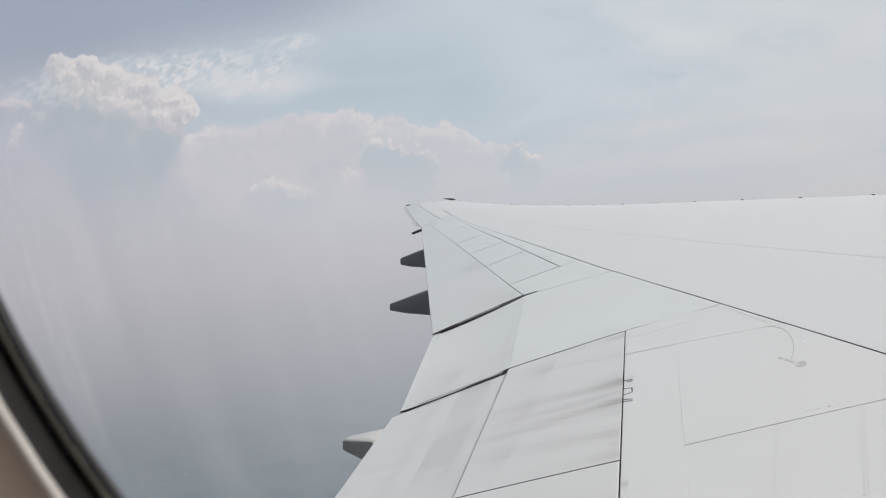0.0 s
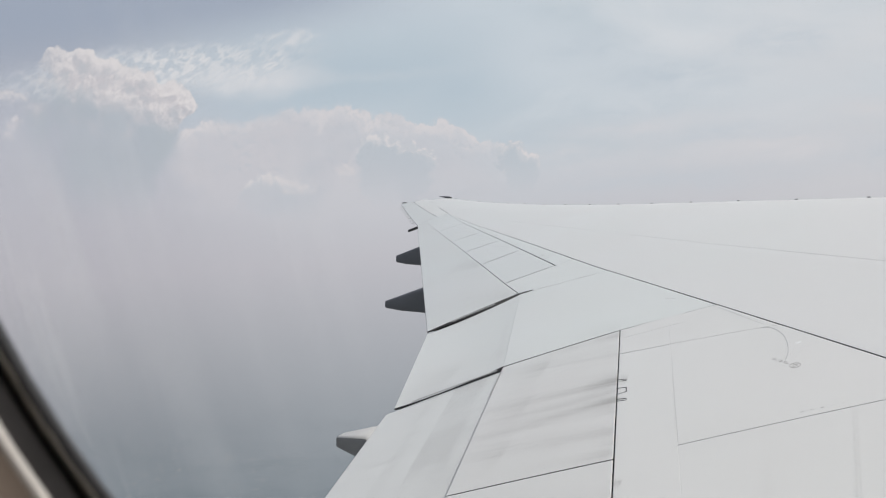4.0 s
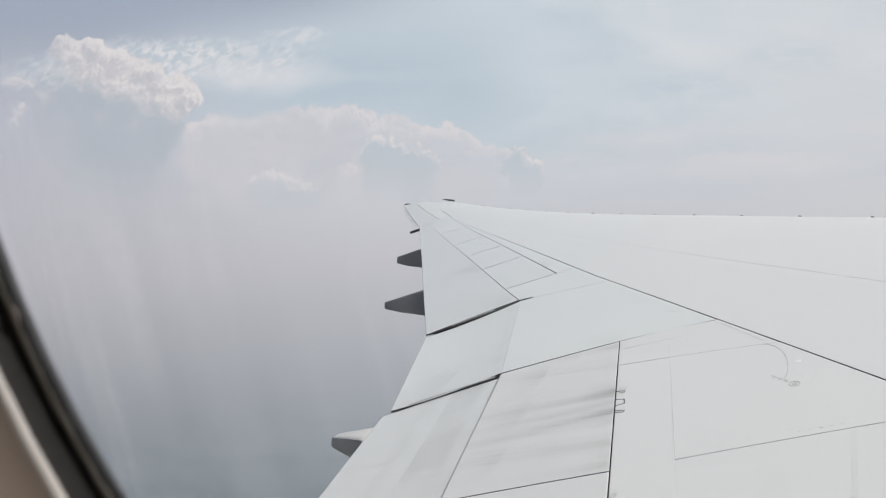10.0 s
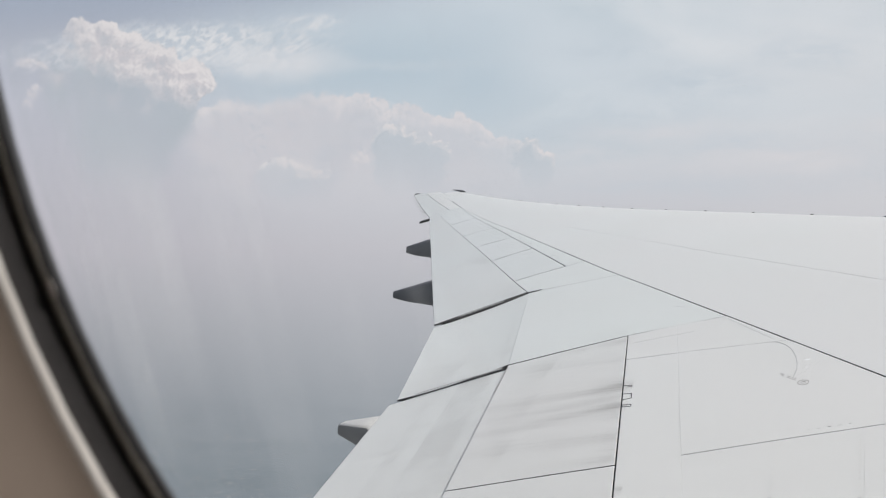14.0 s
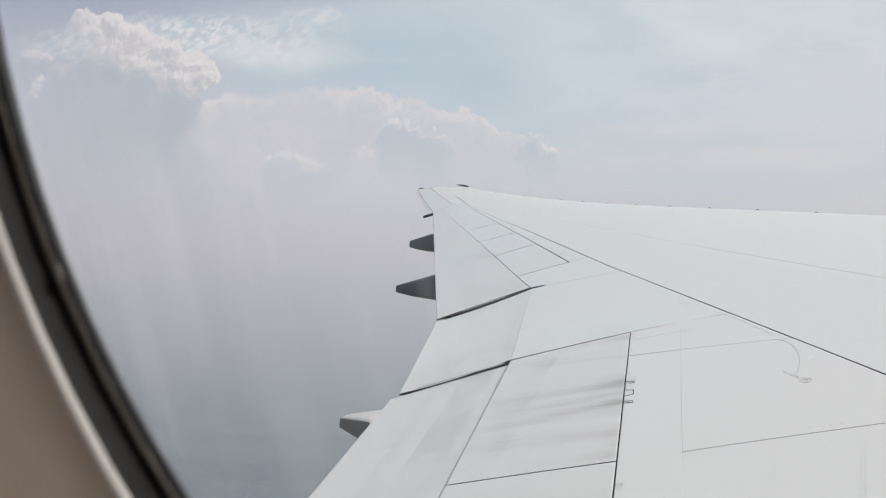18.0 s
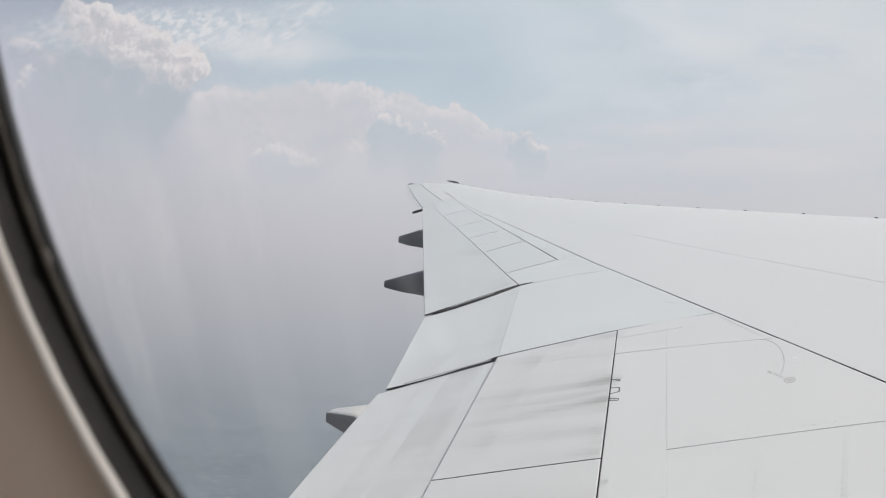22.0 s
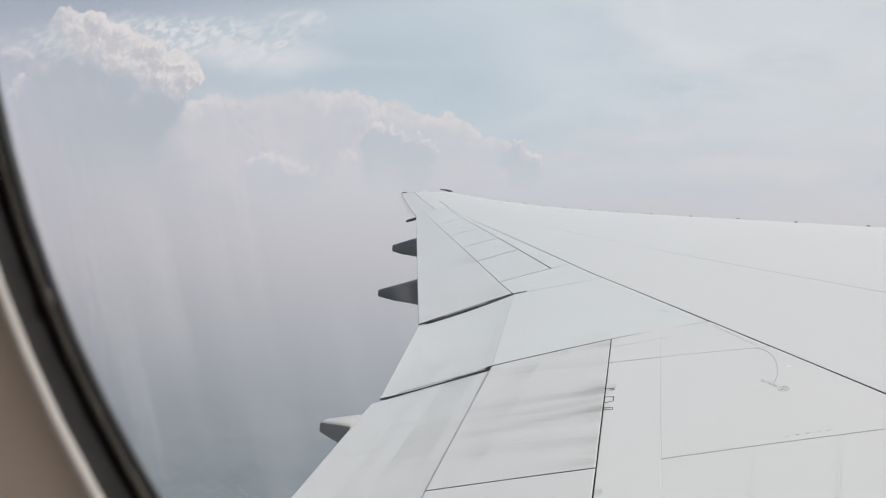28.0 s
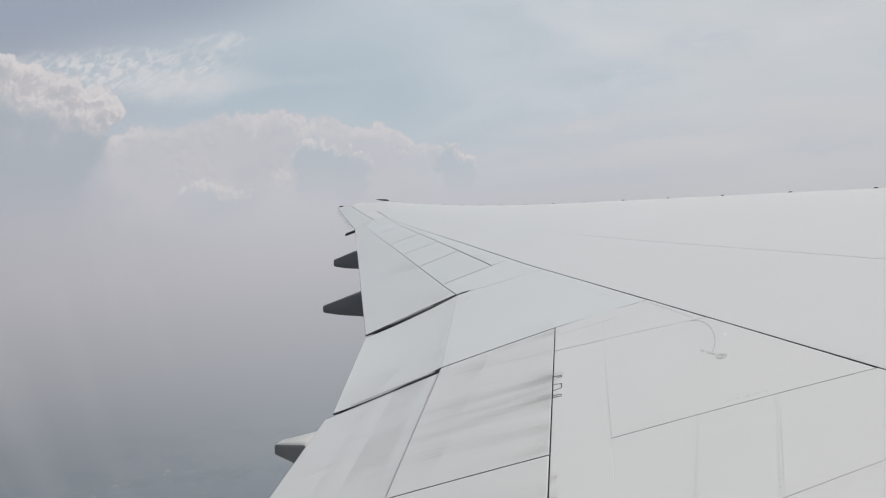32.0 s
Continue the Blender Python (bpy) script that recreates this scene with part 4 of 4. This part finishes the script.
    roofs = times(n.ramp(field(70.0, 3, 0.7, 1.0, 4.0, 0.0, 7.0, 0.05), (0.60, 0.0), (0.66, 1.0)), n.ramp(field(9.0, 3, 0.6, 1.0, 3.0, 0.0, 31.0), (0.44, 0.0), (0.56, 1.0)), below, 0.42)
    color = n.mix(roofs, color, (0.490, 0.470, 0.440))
    color = n.mix(1.0, color, (1.006, 1.0, 1.006), "MULTIPLY")
    # the whole picture glows: haze, lit and shaded clouds, and land
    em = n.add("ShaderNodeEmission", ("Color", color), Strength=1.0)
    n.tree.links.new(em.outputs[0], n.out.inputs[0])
    return n.mat


bm = bmesh.new()
base = aim(0, 0, 0, SKY_YAW, SKY_PITCH, SKY_ROLL).to_3x3()
rows = []
for i in range(49):
    v = -0.45 + 1.45 * i / 48
    rows.append([(FAR * math.sin(radians(a)), FAR * math.cos(radians(a)), FAR * v) for a in np.linspace(-75, 40, 93)])
grid = sheet(bm, rows)
layer = bm.loops.layers.uv.new("tangents")
for f in bm.faces:
    for l in f.loops:
        q = base.transposed() @ l.vert.co
        l[layer].uv = (q.x / -q.z, q.y / -q.z)
backdrop = link("backdrop", bm, sky_material(), None, "glowing backdrop painted with pale hazy sky, towering cumulus, thin cirrus and murky land", True, "structure")
tagged(backdrop, category="sky")


# haze is put into the base colour; the sheet lies below the view
def ground_material():
    n = Nodes("hazy_farmland")
    v = n.coords()
    fields = n.add("ShaderNodeTexVoronoi", ("Vector", v), Scale=0.011)
    big = n.noise(v, 0.0022, 4, 0.55)
    fine = n.noise(v, 0.03, 4, 0.6)
    color = n.mix(n.ramp(big, (0.35, 0.0), (0.65, 1.0)), (0.17, 0.19, 0.20), (0.24, 0.25, 0.25))
    color = n.mix(n.math("MULTIPLY", fields.outputs["Color"], 0.20), color, (0.24, 0.22, 0.15))
    color = n.mix(n.ramp(fine, (0.66, 0.0), (0.78, 0.5)), color, (0.40, 0.38, 0.35))
    return n.finish(color, 0.95, 0.0, spec=0.0)


bm = bmesh.new()
bmesh.ops.create_circle(bm, cap_ends=True, cap_tris=False, segments=96, radius=4600, matrix=Matrix.Translation((0, 0, GROUND_Z)))
tagged(link("ground", bm, ground_material(), None, "hazy flat farmland far below with faint pale villages", False, "structure"), category="ground")

# ---------------------------------------------------------------- small parts of the wing


def ribbon(points, width, lift=0.0012, closed=False, bm=None):
    """A thin raised strip along plan points on the upper surface."""
    bm = bm or bmesh.new()
    pts = [Vector(p) for p in points]
    n = len(pts)
    rows = []
    for i, p in enumerate(pts):
        a, b = pts[(i - 1) % n if closed else max(i - 1, 0)], pts[(i + 1) % n if closed else min(i + 1, n - 1)]
        d = (b - a).normalized()
        s = Vector((-d.y, d.x)) * width * 0.5
        q, r = p + s, p - s
        rows.append([(q.x, q.y, z_top(q.x, q.y)), (q.x, q.y, z_top(q.x, q.y) + lift), (r.x, r.y, z_top(r.x, r.y) + lift), (r.x, r.y, z_top(r.x, r.y))])
    if closed:
        rows.append(rows[0])
    sheet(bm, rows)
    return bm


def straight(a, b, n=8):
    return [(a[0] + (b[0] - a[0]) * i / n, a[1] + (b[1] - a[1]) * i / n) for i in range(n + 1)]


# fork fittings of the inboard spoiler's hinge
for pts in (((-0.590, 4.455), (-0.541, 4.448), (-0.538, 4.425), (-0.560, 4.428)), ((-0.575, 4.322), (-0.524, 4.314), (-0.514, 4.247), (-0.560, 4.225)),
            ((-0.552, 4.155), (-0.502, 4.146), (-0.498, 4.121), (-0.547, 4.127))):
    part("hinge_fitting", ribbon(pts, 0.0068), M_DARK, wing, "dark fork fitting at the spoiler hinge", smooth=False)
for y in (2.55, 2.75):
    part("hinge_fitting", ribbon(((HINGE(y) - 0.02, y + 0.05), (HINGE(y) + 0.05, y + 0.045), (HINGE(y) + 0.055, y - 0.03), (HINGE(y) - 0.02, y - 0.04)), 0.0055), M_DARK, wing,
         "dark fork fitting at the spoiler hinge", smooth=False)
# small forks along the hinge line of the outboard spoilers
for y in (9.35, 9.62, 11.05, 11.22, 12.75, 12.95, 14.9):
    part("hinge_fitting", ribbon(((S(y), y), (S(y) + 0.06, y + 0.065)), 0.014), M_MARK, wing, "small fitting at the spoiler hinge", smooth=False)
# dark line on the outboard part of the spoiler's trailing edge
part("spoiler_edge_line", ribbon(straight(along(SPOIL_T, 5.15), along(SPOIL_T, 4.62)), 0.006, 0.0022), M_MARK, wing, "dark line at the spoiler's trailing corner", smooth=False)
part("flap_end_fitting", ribbon(((-2.00, 7.58), (-1.90, 7.66), (-1.93, 7.60), (-1.84, 7.66)), 0.016, 0.006), M_DARK, wing, "dark fitting at the flap's inboard end", smooth=False)

# sealed joints, arc and stencil near the long joint
arc = [(0.14 + 0.122 * math.sin(radians(a)), 4.515 + 0.415 * math.cos(radians(a)) ** 0.9) for a in range(0, 90, 9)] + [(0.262, 4.50), (0.258, 4.42), (0.250, 4.35), (0.240, 4.30)]
part("sealed_arc", ribbon(arc, 0.0030), M_SEAL, wing, "curved grey sealant line", smooth=False)
part("sealed_joint", ribbon(straight((-0.314, 4.62), (-0.222, 3.60)), 0.0012), M_SEAL_FAINT, wing, "faint sealed joint", smooth=False)
part("sealed_joint", ribbon(straight((-0.66, 5.285), (-0.30, 5.375)), 0.005), M_SEAL_FAINT, wing, "faint sealed joint", smooth=False)
part("sealed_joint", ribbon(straight((-0.10, 5.58), (0.16, 4.99)), 0.004), M_SEAL_FAINT, wing, "faint sealed joint", smooth=False)
part("sealed_joint", ribbon(straight((0.472, 3.60), (0.334, 2.2)), 0.0012), M_SEAL_FAINT, wing, "faint sealed joint", smooth=False)
part("sealed_joint", ribbon(straight((0.30, 2.703), (1.02, 3.003)), 0.0022), M_SEAL, wing, "grey sealed joint", smooth=False)
part("flap_end_seal", ribbon(straight((-2.14, 7.40), (-2.45, 7.065)), 0.014, 0.004), M_SEAL, wing, "grey rubbing strip at the flap's inboard end", smooth=False)
part("flap_end_seal", ribbon(straight((-1.95, 4.845), (-1.46, 5.125)), 0.010, 0.006), M_SEAL, wing, "grey rubbing strip at the flap's outboard end", smooth=False)
for a, b in (((-0.485, 6.16), (-0.40, 6.075)), ((-1.86, 9.00), (-1.80, 8.94))):
    part("stencil_bar", ribbon(straight(a, b, 3), 0.014), M_SEAL_FAINT, wing, smooth=False)
for rx, ry in ((0.0235, 0.033), (0.010, 0.013)):
    part("stencil_ring", ribbon([(0.278 + rx * math.cos(radians(a)), 4.195 + ry * math.sin(radians(a))) for a in range(0, 360, 15)], 0.0030, closed=True), M_MARK, wing,
         "dark stencilled ring round a filler cap", smooth=False)
for row, off in ((0, 0.0), (1, -0.020)):
    for a, b in ((0.0, 0.24), (0.40, 0.60), (0.68, 0.92)):
        p = [(0.184 + 0.073 * k + off * 0.1, 4.362 - 0.119 * k + off) for k in (a, b)]
        part("stencil_bar", ribbon(straight(*p, 2), 0.0015), M_MARK, wing, smooth=False)
# chips in the paint, their bright glint put into a white colour
for x, y, s in ((0.309, 4.537, 0.016), (0.322, 4.545, 0.010), (0.301, 4.416, 0.008), (0.433, 4.252, 0.010), (0.60, 4.50, 0.006)):
    bm = ribbon(((x - s * 0.45, y - s * 0.30), (x, y), (x + s * 0.55, y + s * 0.35)), s * 1.5, 0.0005)
    part("paint_chip", bm, M_CHIP, wing, "paint chip with its glint painted white", smooth=False)
for k in range(5):
    x = 0.271 + 0.039 * k
    part("stencil_bar", ribbon(((x - 0.006, 3.612 + 0.18 * (x - 0.271)), (x + 0.006, 3.614 + 0.18 * (x - 0.271))), 0.005 if k == 2 else 0.003), M_MARK if k == 2 else M_SEAL, wing, smooth=False)

# rivets: too many to count
bm = bmesh.new()


def rivets(a, b, step, radius):
    n = max(1, int((Vector(b) - Vector(a)).length / step))
    for i in range(n + 1):
        x, y = a[0] + (b[0] - a[0]) * i / n + random.uniform(-1, 1) * 0.002, a[1] + (b[1] - a[1]) * i / n
        r = radius * random.uniform(0.58, 0.76)
        top = [bm.verts.new((x + r * math.cos(k * math.pi / 3), y + r * math.sin(k * math.pi / 3), z_top(x, y) + 0.0035)) for k in range(6)]
        bm.faces.new(top)


for x0, x1 in ((0.153, 0.083), (0.451, 0.321)):
    rivets((x0, 3.52), (x1, 2.2), 0.046, 0.0062)
rivets((0.30, 2.673), (0.95, 2.943), 0.040, 0.0062)
for a, b, s, r in (((-0.196, 3.50), (0.60, 3.655), 0.060, 0.0035), ((-0.196, 3.43), (0.60, 3.595), 0.060, 0.0035), ((0.238, 4.66), (0.222, 4.34), 0.035, 0.0032),
                   ((HINGE(5.4) + 0.022, 5.4), (HINGE(2.2) + 0.022, 2.2), 0.045, 0.0030), ((-1.15, 3.385), (-0.50, 3.465), 0.055, 0.0030),
                   ((-1.36, 4.45), (-1.40, 4.40), 0.025, 0.004), ((-1.40, 4.02), (-1.43, 3.96), 0.022, 0.004), ((-1.41, 3.56), (-1.44, 3.50), 0.022, 0.004)):
    rivets(a, b, s, r)
part("rivets", bm, M_RIVET, wing, "rows of small flush rivets", smooth=False, kind="stuff")


# tip: lamp at the leading corner, tail lamp, static wicks, dark end bar of the flap
def tapered(points, sides=10):
    """A closed rod through x, y, z, half width, half height."""
    bm = bmesh.new()
    rows = []
    for i, (x, y, z, w, h) in enumerate(points):
        a, b = points[max(i - 1, 0)], points[min(i + 1, len(points) - 1)]
        d = Vector((b[0] - a[0], b[1] - a[1], 0)).normalized()
        s = Vector((-d.y, d.x, 0))
        rows.append([(x + s.x * w * math.cos(k * 2 * math.pi / sides), y + s.y * w * math.cos(k * 2 * math.pi / sides), z + h * math.sin(k * 2 * math.pi / sides)) for k in range(sides)])
    sheet(bm, [r + r[:1] for r in rows])
    bmesh.ops.remove_doubles(bm, verts=bm.verts, dist=1e-5)
    bmesh.ops.holes_fill(bm, edges=[e for e in bm.edges if e.is_boundary])
    return bm


zt = z_le(25.85)
part("tip_lamp", tapered([(-9.02, 25.84, zt + 0.005, 0.015, 0.01), (-9.06, 25.87, zt + 0.015, 0.04, 0.032), (-9.20, 25.98, zt + 0.03, 0.045, 0.038),
                          (-9.42, 26.15, zt + 0.045, 0.036, 0.026), (-9.60, 26.30, zt + 0.05, 0.018, 0.012), (-9.66, 26.35, zt + 0.05, 0.005, 0.004)]), M_LENS, wing,
     "smoked wingtip lamp fairing")
part("tail_lamp", tapered([(-11.05, 26.81, -0.262, 0.02, 0.02), (-11.09, 26.835, -0.265, 0.036, 0.032), (-11.21, 26.88, -0.278, 0.036, 0.030), (-11.26, 26.90, -0.284, 0.015, 0.016)]),
     M_DARK, wing, "dark lamp at the tip's trailing corner")
part("flap_end_bar", tapered([(-7.40, 18.80, -0.780, 0.04, 0.030), (-7.44, 18.80, -0.790, 0.05, 0.036), (-7.66, 18.80, -0.872, 0.05, 0.034), (-7.70, 18.80, -0.885, 0.03, 0.026)]),
     M_DARK, wing, "dark bar behind the flap's outboard end")
for k in range(8):
    y = 19.9 + 0.80 * k
    x, z = AIL_T(y), z_top(AIL_T(y), y) - 0.02
    part("static_wick", tapered([(x + 0.05, y, z + 0.012, 0.009, 0.008), (x - 0.06, y - 0.01, z, 0.012, 0.010), (x - 0.115, y - 0.015, z - 0.008, 0.008, 0.006)], 6), M_WICK, wing,
         "pale static wick")
